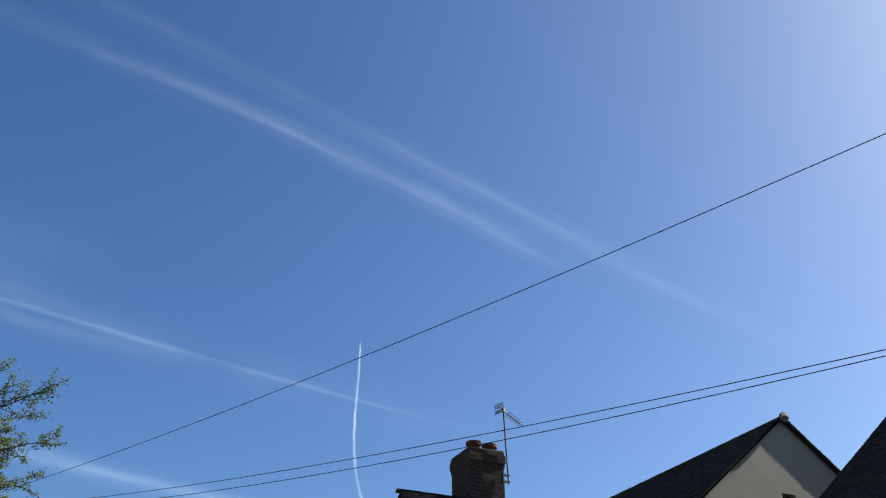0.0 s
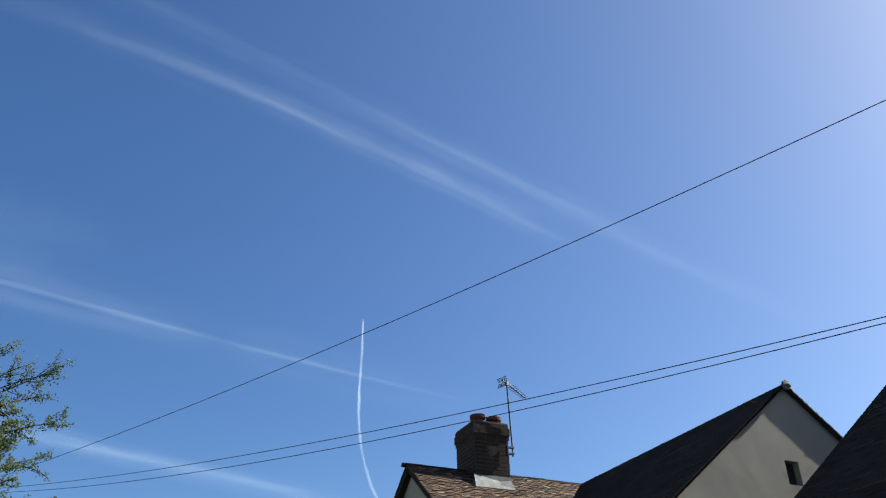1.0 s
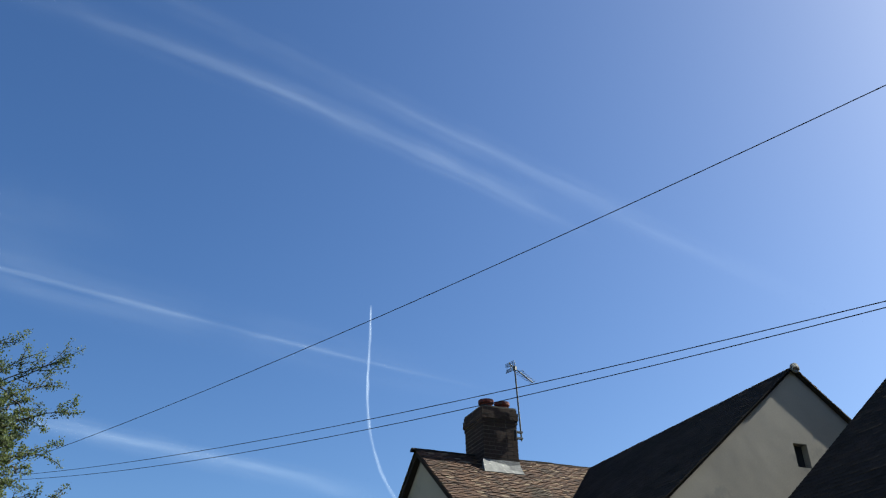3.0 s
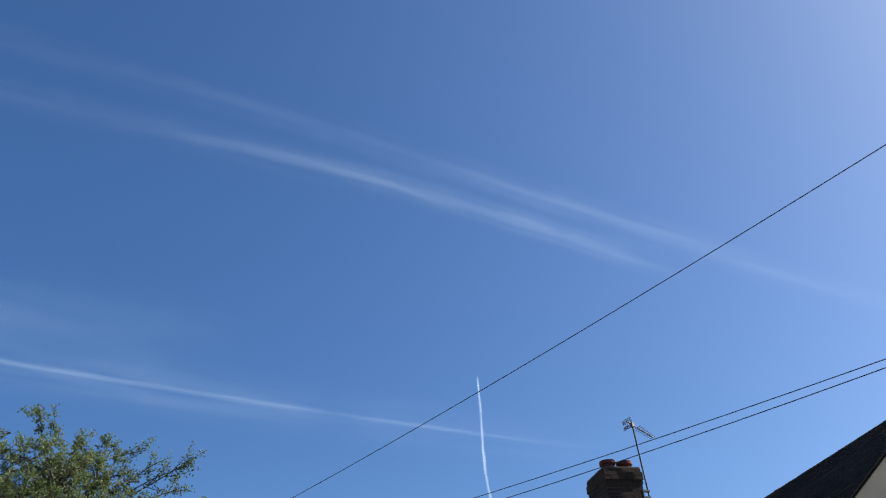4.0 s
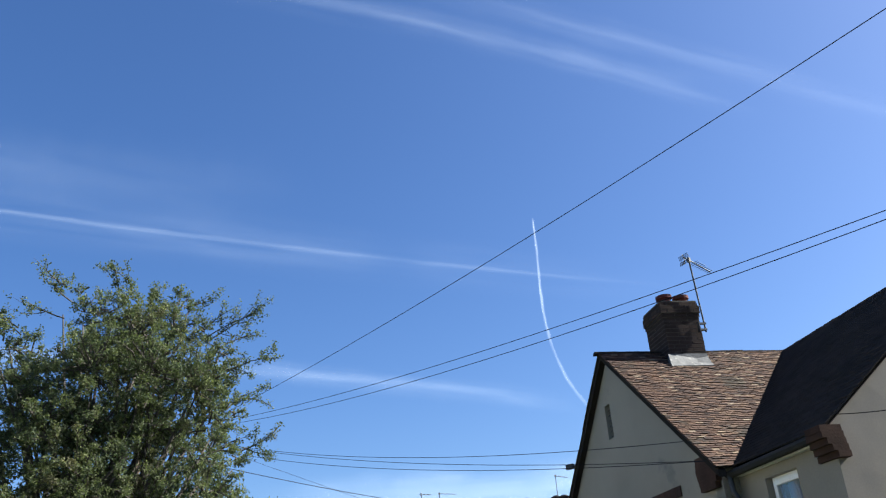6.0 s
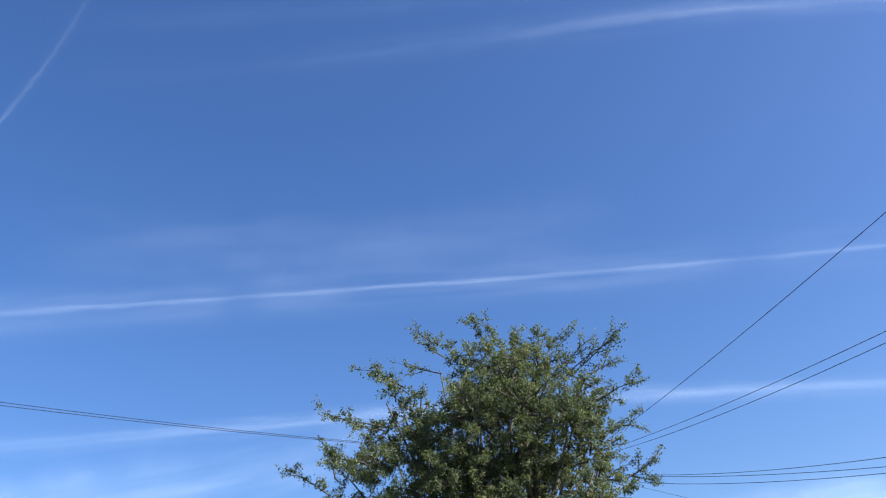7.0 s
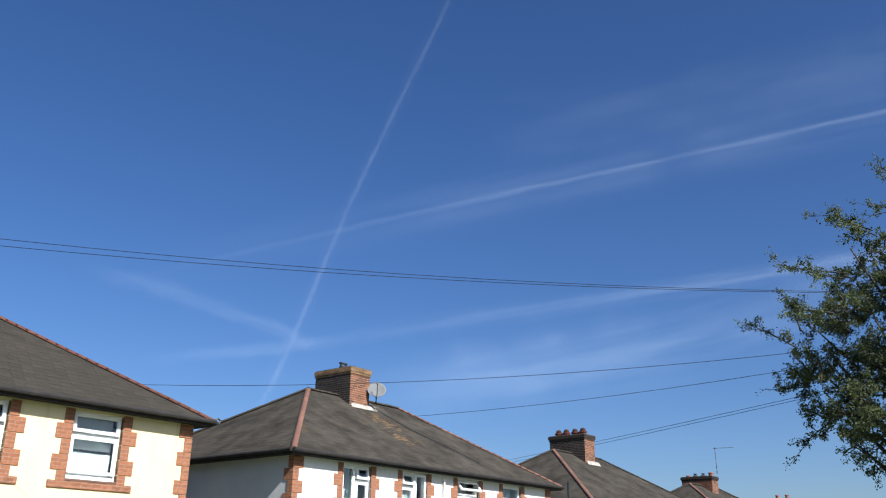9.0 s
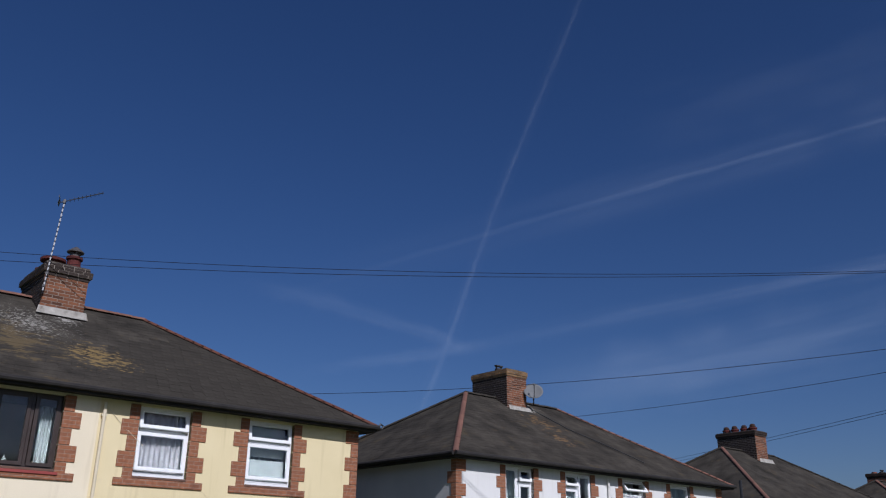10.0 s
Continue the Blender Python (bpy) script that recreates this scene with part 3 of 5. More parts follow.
def yagi(name, label, m, mast_h, boom, n, tall, up_tilt=0.0, mat=DARK_STEEL, wide=True, arm=0.0, boom_mat=None):
    """A TV aerial: mast along z, boom along +x from its head."""
    t = thing(name, label, "aerial", m)
    mast = part("mast", tube(bmesh.new(), [(0, 0, 0), (0, 0, mast_h)], 0.016, 8), mat, t)
    head = Vector((0, 0, mast_h - 0.06))
    mast_mat, mat = mat, boom_mat or mat
    d = Vector((math.cos(up_tilt), 0, math.sin(up_tilt)))
    part("boom", tube(bmesh.new(), [head - d * 0.12, head + d * boom], 0.012, 6), mat, t)
    el = mesh_from(tube(bmesh.new(), [(0, -tall / 2, 0), (0, tall / 2, 0)], 0.006, 5), "element", mat)
    for i in range(n):
        s = 1.0 - 0.35 * i / n
        piece("element", el, t, Matrix.Translation(head + d * (0.12 + (boom - 0.14) * i / max(1, n - 1))) @ Matrix.Diagonal((1, s, 1, 1)))
    if wide:
        rod = mesh_from(tube(bmesh.new(), [(0, -tall * 0.6, 0), (0, tall * 0.6, 0)], 0.005, 5), "reflector_rod", mat)
        for k in range(5):
            for sgn in (-1, 1):
                z = 0.02 + 0.018 * k
                piece("reflector_rod", rod, t, Matrix.Translation(head + Vector((-0.10 - 0.25 * z, 0, sgn * z))))
        bm = bmesh.new()
        for sgn in (-1, 1):
            tube(bm, [head + Vector((-0.10, 0, 0)), head + Vector((-0.14, 0, sgn * 0.10))], 0.008, 5)
        part("reflector_arm", bm, mat, t)
    if arm:
        part("bracket", boxes((-0.02, 0.02, 0.0, arm, 0.12, 0.15), (-0.02, 0.02, 0.0, arm, 0.42, 0.45), (-0.03, 0.03, -0.03, 0.03, 0.11, 0.16), (-0.03, 0.03, -0.03, 0.03, 0.41, 0.46)), mat, t)
    bm = boxes((-0.03, 0.03, -0.03, 0.03, mast_h - 0.11, mast_h - 0.02))
    part("clamp", rounded(bm, 0.006), mat, t)
    return t


def satellite_dish(label, m, r, mat):
    """A dish that looks along -y, its bracket running back to +y."""
    t = thing("satellite_dish", label, "satellite dish", m)
    bm = bmesh.new()
    sides, rings = 28, 6
    prev = None
    front = []
    for off in (0.0, 0.012):
        grid = []
        for j in range(rings + 1):
            q = j / rings
            grid.append([bm.verts.new((r * q * math.cos(6.2832 * k / sides), -0.22 * r * q * q + off, 1.08 * r * q * math.sin(6.2832 * k / sides))) for k in range(sides)])
        for a, b in zip(grid, grid[1:]):
            for k in range(sides):
                f = [a[k], a[(k + 1) % sides], b[(k + 1) % sides], b[k]]
                bm.faces.new(f)
        front.append(grid[-1])
    for k in range(sides):
        bm.faces.new([front[0][k], front[0][(k + 1) % sides], front[1][(k + 1) % sides], front[1][k]])
    bmesh.ops.remove_doubles(bm, verts=bm.verts, dist=1e-5)
    bmesh.ops.recalc_face_normals(bm, faces=bm.faces)
    part("reflector", bm, mat, t, smooth=True)
    part("arm", tube(bmesh.new(), [(0, 0.05, -r * 1.0), (0, -0.25, -r * 0.95), (0, -0.42, -r * 0.35)], 0.014, 6), BLACK, t)
    part("receiver", lathe(bmesh.new(), [(0.025, 0), (0.03, 0.02), (0.03, 0.09), (0.02, 0.11)], 12, (0, -0.42, -r * 0.38)), DISH_GREY, t)
    part("bracket", tube(bmesh.new(), [(0, 0.02, -0.05), (0, 0.16, -0.08), (0, 0.17, -0.3), (0, 0.30, -0.3)], 0.02, 6), BLACK, t)
    return t


def cable_run(name, label, p, q, sag, radius=0.012, group="overhead cables"):
    p, q = Vector(p), Vector(q)
    pts = []
    for i in range(41):
        s = i / 40
        v = p.lerp(q, s)
        v.z -= 4 * sag * s * (1 - s)
        pts.append(v)
    bm = tube(bmesh.new(), [v - p for v in pts], radius, 5)
    ob = new(name, mesh_from(bm, name, CABLE))
    ob.location = p
    return tagged(ob, label, "cable", group)


def window(house, m, w, h, style, frame_mat=UPVC, sill_mat=UPVC, back=True):
    """A window in an opening w wide, h high, whose lower left corner is the origin of m; the outside is -y. style: a list of lights
    (x0, x1, z0, z1, tilt degrees, hinge) in fractions of the opening; tilt opens a light outward about its upper edge or its side."""
    win = part("window", bmesh.new(), frame_mat, house, at=m)
    bm = bmesh.new()
    frame_bars(bm, 0, w, 0, h, 0.06, 0.06, 0.13)
    win.data = mesh_from(bm, "window", frame_mat)
    for x0, x1, z0, z1, tilt, hinge in style:
        if x0 > 0.01:
            part("mullion", boxes((x0 * w - 0.025, x0 * w + 0.025, 0.062, 0.128, z0 * h + 0.05, z1 * h - 0.05)), frame_mat, win)
        if z0 > 0.01:
            part("transom", boxes((x0 * w + 0.05, x1 * w - 0.05, 0.06, 0.13, z0 * h - 0.025, z0 * h + 0.025)), frame_mat, win)
    for x0, x1, z0, z1, tilt, hinge in style:
        a, b, c, d = x0 * w + 0.035, x1 * w - 0.035, z0 * h + 0.035, z1 * h - 0.035
        sw, sh = b - a, d - c
        if hinge == "top":
            mm = Matrix.Translation((a, 0.055, d)) @ Matrix.Rotation(-radians(tilt), 4, "X") @ Matrix.Translation((0, 0, -sh))
        elif hinge == "left":
            mm = Matrix.Translation((a, 0.055, c)) @ Matrix.Rotation(-radians(tilt), 4, "Z")
        else:
            mm = Matrix.Translation((b, 0.055, c)) @ Matrix.Rotation(radians(tilt), 4, "Z") @ Matrix.Translation((-sw, 0, 0))
        bm = bmesh.new()
        frame_bars(bm, 0, sw, 0, sh, 0.07, -0.02, 0.035)
        part("sash", rounded(bm, 0.005), frame_mat, win, at=mm)
        pane = part("pane", boxes((0.05, sw - 0.05, 0.004, 0.012, 0.05, sh - 0.05)), GLASS, win, at=mm)
        pane.visible_shadow = False
    part("window_sill", rounded(boxes((-0.03, w + 0.03, -0.05, 0.13, -0.045, 0.0)), 0.006), sill_mat, win)
    if back:
        # folded sheet added behind the glass to paint its sky reflection
        drapery(win, 0.02, w - 0.02, 0.02, h - 0.02, 0.42, PANE_SKY, 8)
    return win


def drapery(win, x0, x1, z0, z1, y, mat, folds, depth=0.03, name="curtain"):
    bm = bmesh.new()
    n = folds * 6
    prev = None
    for i in range(n + 1):
        s = i / n
        yy = y + depth * math.sin(s * folds * 6.2832) * (0.7 + 0.3 * math.sin(s * 17))
        x = x0 + (x1 - x0) * s
        cur = [bm.verts.new((x, yy, z0)), bm.verts.new((x, yy, z1)), bm.verts.new((x, yy + 0.006, z0)), bm.verts.new((x, yy + 0.006, z1))]
        if prev:
            bm.faces.new([prev[0], cur[0], cur[1], prev[1]])
            bm.faces.new([prev[2], prev[3], cur[3], cur[2]])
        prev = cur
    return part(name, bm, mat, win, smooth=True)

# ---------------------------------------------------------------- ground
def ground_z(x):
    """The street falls gently towards +x."""
    return -0.022 * max(0.0, min(x, 62.0) - 5.5)


bm = bmesh.new()
xs = [-4000, -1500, -400, -100, -30, 0, 12, 20, 30, 40, 50, 62, 100, 300, 1200, 4000]
ys = [-4000, -1500, -400, -100, -40, -20, 0, 20, 40, 100, 400, 1500, 4000]
grid = [[bm.verts.new((x, y, ground_z(x) - 0.01)) for y in ys] for x in xs]
for i in range(len(xs) - 1):
    for j in range(len(ys) - 1):
        bm.faces.new([grid[i][j], grid[i + 1][j], grid[i + 1][j + 1], grid[i][j + 1]])
tagged(part("ground", bm, GROUND), "grass and paving sloping gently down the street", "ground", kind="structure")


# ---------------------------------------------------------------- roofs
def lay_slope(roof, name, poly, along, w, gauge, t, material, singles=0, near=None, jitter=1.0):
    """Tiles over a planar roof polygon; along is the level direction in it."""
    pts = [Vector(p) for p in poly]
    along = Vector(along).normalized()
    nrm = (pts[1] - pts[0]).cross(pts[2] - pts[0]).normalized()
    if nrm.z < 0:
        nrm = -nrm
    up = nrm.cross(along)
    if up.z < 0:
        along, up = -along, -up
    low = min(pts, key=lambda p: p.dot(up))
    outline = [((p - low).dot(along), (p - low).dot(up)) for p in pts]
    lay_tiles(roof, name, low, along, up, outline, w, gauge, t, material, singles, near, jitter)


def shell(polys):
    bm = bmesh.new()
    for poly in polys:
        bm.faces.new([bm.verts.new(p) for p in poly])
    bmesh.ops.remove_doubles(bm, verts=bm.verts, dist=1e-4)
    bmesh.ops.recalc_face_normals(bm, faces=bm.faces)
    return bm


# ---------------------------------------------------------------- the row of semi-detached houses
HW, HD, EO, EZ, RZ = 12.33, 7.9, 0.3, 5.58, 8.22
ROW_Y = 16.6
WIN_Z0, WIN_Z1 = 4.05, 5.40
wide_quoin = mesh_from(rounded(boxes((0, 0.34, -0.02, 0.12, 0.004, 0.302)), 0.006), "quoin", QUOIN)
slim_quoin = mesh_from(rounded(boxes((0, 0.20, -0.02, 0.12, 0.004, 0.302)), 0.006), "quoin", QUOIN)
corner_a = mesh_from(rounded(boxes((-0.02, 0.33, -0.02, 0.18, 0.004, 0.302)), 0.006), "quoin", QUOIN)
corner_b = mesh_from(rounded(boxes((-0.02, 0.18, -0.02, 0.33, 0.004, 0.302)), 0.006), "quoin", QUOIN)


def row_house(x0, label, walls, side_mat, openings, slate, hip_mat, ridge_mat, hips, singles=0):
    """A hipped semi-detached pair. openings: (left, right) of each upper window; walls: materials of the two halves."""
    house = thing("house", label, "house", pose(x0, ROW_Y, ground_z(x0 + 6)), "houses of the row")
    half = HW / 2 + 0.12
    cuts = [0.0, half, HW]
    for k in range(2):
        a, b = cuts[k] + (0.25 if k == 0 else 0), cuts[k + 1] - (0.25 if k == 1 else 0)
        ops = [o for o in openings if a < o[0] < b]
        bm = bmesh.new()
        edge = [a] + [v for o in ops for v in o] + [b]
        for i, (l, r) in enumerate(zip(edge, edge[1:])):
            for z0, z1 in ((0, WIN_Z0), (WIN_Z0, WIN_Z1), (WIN_Z1, EZ - 0.06)):
                if i % 2 == 0 or z0 != WIN_Z0:
                    box(bm, l, r, 0, 0.25, z0, z1)
        bmesh.ops.remove_doubles(bm, verts=bm.verts, dist=1e-4)
        part("front_wall", bm, walls[k], house)
    part("side_wall", boxes((0, 0.25, 0, HD, 0, EZ - 0.06)), side_mat, house)
    part("side_wall", boxes((HW - 0.25, HW, 0, HD, 0, EZ - 0.06)), side_mat, house)
    part("rear_wall", boxes((0.25, HW - 0.25, HD - 0.25, HD, 0, EZ - 0.06)), side_mat, house)
    part("upper_floor", boxes((0.25, HW - 0.25, 0.25, HD - 0.25, 2.7, 2.95)), INSIDE, house)
    part("room_wall", boxes((0.25, HW - 0.25, 2.2, 2.32, 2.95, EZ - 0.1), (half - 0.06, half + 0.06, 0.25, 2.2, 2.95, EZ - 0.1)), INSIDE, house)
    # roof: a hipped shell with slates laid over it
    le = EZ - 0.03
    lo = [(-EO, -EO, le), (HW + EO, -EO, le), (HW + EO, HD + EO, le), (-EO, HD + EO, le)]
    run = HD / 2 + EO
    ra, rb = (-EO + run, HD / 2, RZ - 0.03), (HW + EO - run, HD / 2, RZ - 0.03)
    roof = part("roof", shell([[lo[0], lo[1], rb, ra], [lo[1], lo[2], rb], [lo[2], lo[3], ra, rb], [lo[3], lo[0], ra], lo[::-1]]), DECK, house, "dark slate hipped roof")
    mid = (HW * 0.75, 0.5, 6.2)
    lay_slope(roof, "slate", [lo[0], lo[1], rb, ra], (1, 0, 0), 0.25, 0.2, 0.005, slate, singles, mid, 0.4)
    lay_slope(roof, "slate", [lo[1], lo[2], rb], (0, 1, 0), 0.25, 0.2, 0.005, SLATE, 0, None, 0.4)
    lay_slope(roof, "slate", [lo[3], lo[0], ra], (0, 1, 0), 0.25, 0.2, 0.005, SLATE, 0, None, 0.4)
    lay_slope(roof, "slate", [lo[2], lo[3], ra, rb], (1, 0, 0), 0.25, 0.2, 0.005, SLATE, 0, None, 0.4)
    up = Vector((0, 0, 0.01))
    ridge_run(roof, "ridge_tile", Vector(ra) + up, Vector(rb) + up, ridge_mat)
    for (a, b), mat in zip(((lo[0], ra), (lo[1], rb)), hips):
        ridge_run(roof, "hip_tile", Vector(a) + up * 0.5, Vector(b) + up * 0.5, mat, 0.08, 0.6)
    for a, b in ((lo[2], rb), (lo[3], ra)):
        ridge_run(roof, "hip_tile", Vector(a) + up, Vector(b) + up, ridge_mat)
    # eaves
    z = EZ - 0.13
    part("soffit", boxes((-EO, HW + EO, -EO, -0.002, z, z + 0.03), (-EO, HW + EO, HD + 0.002, HD + EO, z, z + 0.03), (-EO, -0.002, 0, HD, z, z + 0.03), (HW + 0.002, HW + EO, 0, HD, z, z + 0.03)), GUTTER, house)
    part("fascia", boxes((-EO - 0.02, HW + EO + 0.02, -EO - 0.02, -EO, z - 0.02, EZ - 0.005), (-EO - 0.02, -EO, -EO, HD + EO, z - 0.02, EZ - 0.005), (HW + EO, HW + EO + 0.02, -EO, HD + EO, z - 0.02, EZ - 0.005)), GUTTER, house)
    for a, b in (((-EO - 0.05, -EO - 0.07), (HW + EO + 0.05, -EO - 0.07)), ((-EO - 0.07, -EO), (-EO - 0.07, HD + EO)), ((HW + EO + 0.07, -EO), (HW + EO + 0.07, HD + EO))):
        part("gutter", tube(bmesh.new(), [(a[0], a[1], EZ - 0.05), (b[0], b[1], EZ - 0.05)], 0.055, 8), GUTTER, house)
    # brick quoins at the corners and round the windows
    nq = int((EZ - 0.14) / 0.306)
    for i in range(nq):
        zz = EZ - 0.14 - 0.306 * (i + 1)
        piece("quoin", (corner_a, corner_b)[i % 2], house, pose(0, 0, zz))
        piece("quoin", (corner_b, corner_a)[i % 2], house, Matrix.Translation((HW, 0, zz)) @ Matrix.Rotation(math.pi / 2, 4, "Z"))
    for l, r in openings:
        for i in range(5):
            zz = WIN_Z1 - 0.306 * (i + 1) + 0.02
            me, wq = ((wide_quoin, 0.34), (slim_quoin, 0.20))[(i + 1) % 2]
            if zz < WIN_Z0 - 0.16:
                continue
            piece("quoin", me, house, pose(l - wq, 0, zz))
            piece("quoin", me, house, pose(r, 0, zz))
        part("brick_sill", rounded(boxes((l - 0.36, r + 0.36, -0.035, 0.1, WIN_Z0 - 0.19, WIN_Z0 - 0.05)), 0.008), QUOIN, house)
    return house


TILT_TOP = [(0, 1, 0.66, 1, 38, "top"), (0, 1, 0, 0.66, 0, "top")]
PLAIN_TOP = [(0, 1, 0.62, 1, 0, "top"), (0, 1, 0, 0.62, 0, "top")]
PAIR = [(0, 0.5, 0, 1, 0, "left"), (0.5, 1, 0.70, 1, 10, "top"), (0.5, 1, 0, 0.70, 0, "right")]
SIDE_OPEN = [(0, 0.55, 0.70, 1, 18, "top"), (0, 0.55, 0, 0.70, 0, "left"), (0.55, 1, 0, 1, 10, "left")]


def put_window(house, l, r, style, frame_mat=UPVC, back=True):
    return window(house, pose(l, 0.03, WIN_Z0), r - l, WIN_Z1 - WIN_Z0, style, frame_mat, BROWN_SILL, back)


# the cream pair
CX = -0.55
OPEN_C = [(1.75, 2.87), (4.45, 5.62), (7.07, 8.17), (9.48, 10.60)]
house_c = row_house(CX, "cream and ivory rendered house pair, brick quoins, slate roof", (IVORY, CREAM), CREAM, OPEN_C, SLATE_CREAM, BROWN_RIDGE, BROWN_RIDGE, (BROWN_RIDGE, HIP_RED), singles=300)
put_window(house_c, *OPEN_C[0], PLAIN_TOP)
wc = put_window(house_c, *OPEN_C[1], [(0, 0.56, 0, 1, 0, "left"), (0.56, 1, 0, 1, 0, "right")], BROWN_FRAME, False)
part("painted_sill", rounded(boxes((-0.06, 1.23, -0.09, 0.05, -0.10, -0.047)), 0.006), RED_SILL, wc)
drapery(wc, 0.86, 1.08, 0.08, 1.15, 0.24, BLIND, 4)
wc = put_window(house_c, *OPEN_C[2], [(0, 1, 0.66, 1, 9, "top"), (0, 1, 0.06, 0.66, 3, "top")])
# net curtain, carried up behind the top light to imitate reflected sky there
drapery(wc, 0.06, 1.04, 0.05, 1.28, 0.22, NET, 9, 0.025, "net_curtain")
wc = put_window(house_c, *OPEN_C[3], [(0, 1, 0.66, 1, 7, "top"), (0, 1, 0.06, 0.66, 2, "top")])
part("roller_blind", boxes((0.08, 1.04, 0.20, 0.215, 0.05, 0.55)), BLIND, wc)
part("roller_blind", boxes((0.08, 1.04, 0.235, 0.25, 0.62, 1.30)), BLIND, wc)
part("gutter_end", tube(bmesh.new(), [(12.6, -0.37, 5.50), (12.76, -0.37, 5.50), (12.80, -0.37, 5.58), (12.72, -0.37, 5.62), (12.66, -0.37, 5.56)], 0.022, 6), BLACK, house_c)
part("downpipe", tube(bmesh.new(), [(6.36, -0.06, 0.1), (6.36, -0.06, 5.36)], 0.034, 8), CREAM_PIPE, house_c)
part("pipe_clip", boxes((6.31, 6.41, -0.075, -0.001, 5.1, 5.14), (6.31, 6.41, -0.075, -0.001, 3.4, 3.44)), CREAM_PIPE, house_c)
part("wall_cable", tube(bmesh.new(), [(6.4, -0.012, 5.3), (6.75, -0.012, 4.98), (7.2, -0.03, 4.62)], 0.005, 5), CREAM_PIPE, house_c)
part("wall_cable", tube(bmesh.new(), [(8.35, -0.003, 3.98), (9.0, -0.003, 3.5), (9.7, -0.003, 3.0)], 0.004, 5), CREAM_PIPE, house_c)
# west face in near-black brick: its shade is put into the colour
chimney(house_c, 6.17, HD / 2 + 0.1, 7.75, 8.62, 0.98, 1.75, BRICK, MORTAR, SOOT_AND_SHADE, "red brick chimney stack with sooty cap", [(-0.25, -0.45, 0.22, 0.20, POT_RED, ""), (0.2, -0.5, 0.36, 0.165, POT_RED, "cowl"), (-0.2, 0.4, 0.2, 0.14, POT_RED, "")], cap_courses=4, over=(0.02, 0.065, 0.065, 0.01), cap_bricks=True, rim=1.25, cowl=COWL_GREY, west=SOOT_AND_SHADE)
part("flashing", shell([[(5.60, 3.03, 7.68), (6.74, 3.03, 7.68), (6.70, 3.08, 7.86), (5.64, 3.08, 7.86)]]), CEMENT, house_c)
yagi("tv_aerial", "long white-striped mast with a yagi aerial on the brick chimney", Matrix.Translation((5.10, 19.60, 8.15)) @ Matrix.Rotation(radians(-20), 4, "Z") @ Matrix.Rotation(radians(3), 4, "Y"), 2.28, 0.88, 9, 0.26, radians(27), STRIPED, wide=True, arm=0.2, boom_mat=DARK_STEEL)
satellite_dish("dark grey satellite dish fixed to the cream wall", Matrix.Translation((7.34, 16.28, 3.06)) @ Matrix.Rotation(radians(-14), 4, "Z") @ Matrix.Rotation(radians(-42), 4, "X"), 0.36, DISH_DARK)

# small things on the sill of the brown window
def ornament(label, x, profile, mat):
    bm = lathe(bmesh.new(), profile, 10)
    ob = part("ornament", bm, mat)
    ob.matrix_basis = pose(x, 16.93, ground_z(6) + WIN_Z0 + 0.06)
    tagged(ob, label, "ornament", "ornaments on the sill")


ornament("small pale star-topped figure on a window sill", 4.12, [(0.05, 0), (0.05, 0.02), (0.015, 0.06), (0.06, 0.10), (0.02, 0.14), (0.01, 0.24)], BLIND)
ornament("pale green bottle on a window sill", 4.28, [(0.035, 0), (0.035, 0.10), (0.012, 0.14), (0.012, 0.18)], BLIND)
ornament("small jar on a window sill", 4.92, [(0.04, 0), (0.045, 0.03), (0.045, 0.10), (0.03, 0.12)], BLIND)
ornament("small jar on a window sill", 4.80, [(0.035, 0), (0.04, 0.03), (0.04, 0.08), (0.03, 0.10)], CREAM)

# the white pair
BX = 14.91
OPEN_B = [(1.78, 2.88), (4.2, 5.33), (6.83, 7.98), (9.32, 10.43)]
house_b = row_house(BX, "pair of white rendered houses with red brick quoins and slate roof", (WHITE_WALL, WHITE_WALL), SIDE_SHADE, OPEN_B, SLATE_WHITE, BROWN_RIDGE, SLATE, (BROWN_RIDGE, BROWN_RIDGE))
for o, s in zip(OPEN_B, (PAIR, SIDE_OPEN, TILT_TOP, PLAIN_TOP)):
    wb = put_window(house_b, *o, s)
    if s is TILT_TOP:
        part("roller_blind", boxes((0.08, 1.05, 0.20, 0.215, 0.05, 0.6)), BLIND, wb)
    if s is PLAIN_TOP:
        part("roller_blind", boxes((0.08, 1.0, 0.20, 0.215, 0.3, 0.8)), BLIND, wb)
    if s is SIDE_OPEN:
        drapery(wb, 0.08, 0.5, 0.05, 0.9, 0.2, BLIND, 5)
part("downpipe", tube(bmesh.new(), [(6.1, -0.06, 0.1), (6.1, -0.06, 5.36)], 0.034, 8), WHITE_PAINT, house_b)
part("side_window_frame", boxes((-0.02, 0.05, 5.9, 6.7, 3.2, 4.3)), INSIDE, house_b)
# red brick stack; the black west bricks paint that side's shade
chimney(house_b, 5.75, HD / 2 + 0.25, 7.6, 8.9, 0.95, 1.7, BRICK, MORTAR, BRICK_LICHEN, "brick chimney stack, west side darkened as shade, orange lichen on its cap", [(-0.1, -0.35, 0.10, 0.15, BRICK_LICHEN, ""), (0.18, 0.1, 0.12, 0.13, BRICK_LICHEN, ""), (-0.1, -0.1, 0.17, 0.12, STOVE, "bar")], cap_bricks=True, over=(0.02, 0.04, 0.04), west=SOOT_AND_SHADE)
part("flashing", shell([[(5.22, 3.17, 7.74), (6.34, 3.17, 7.74), (6.24, 3.235, 7.88), (5.26, 3.235, 7.88)]]), CEMENT, house_b)
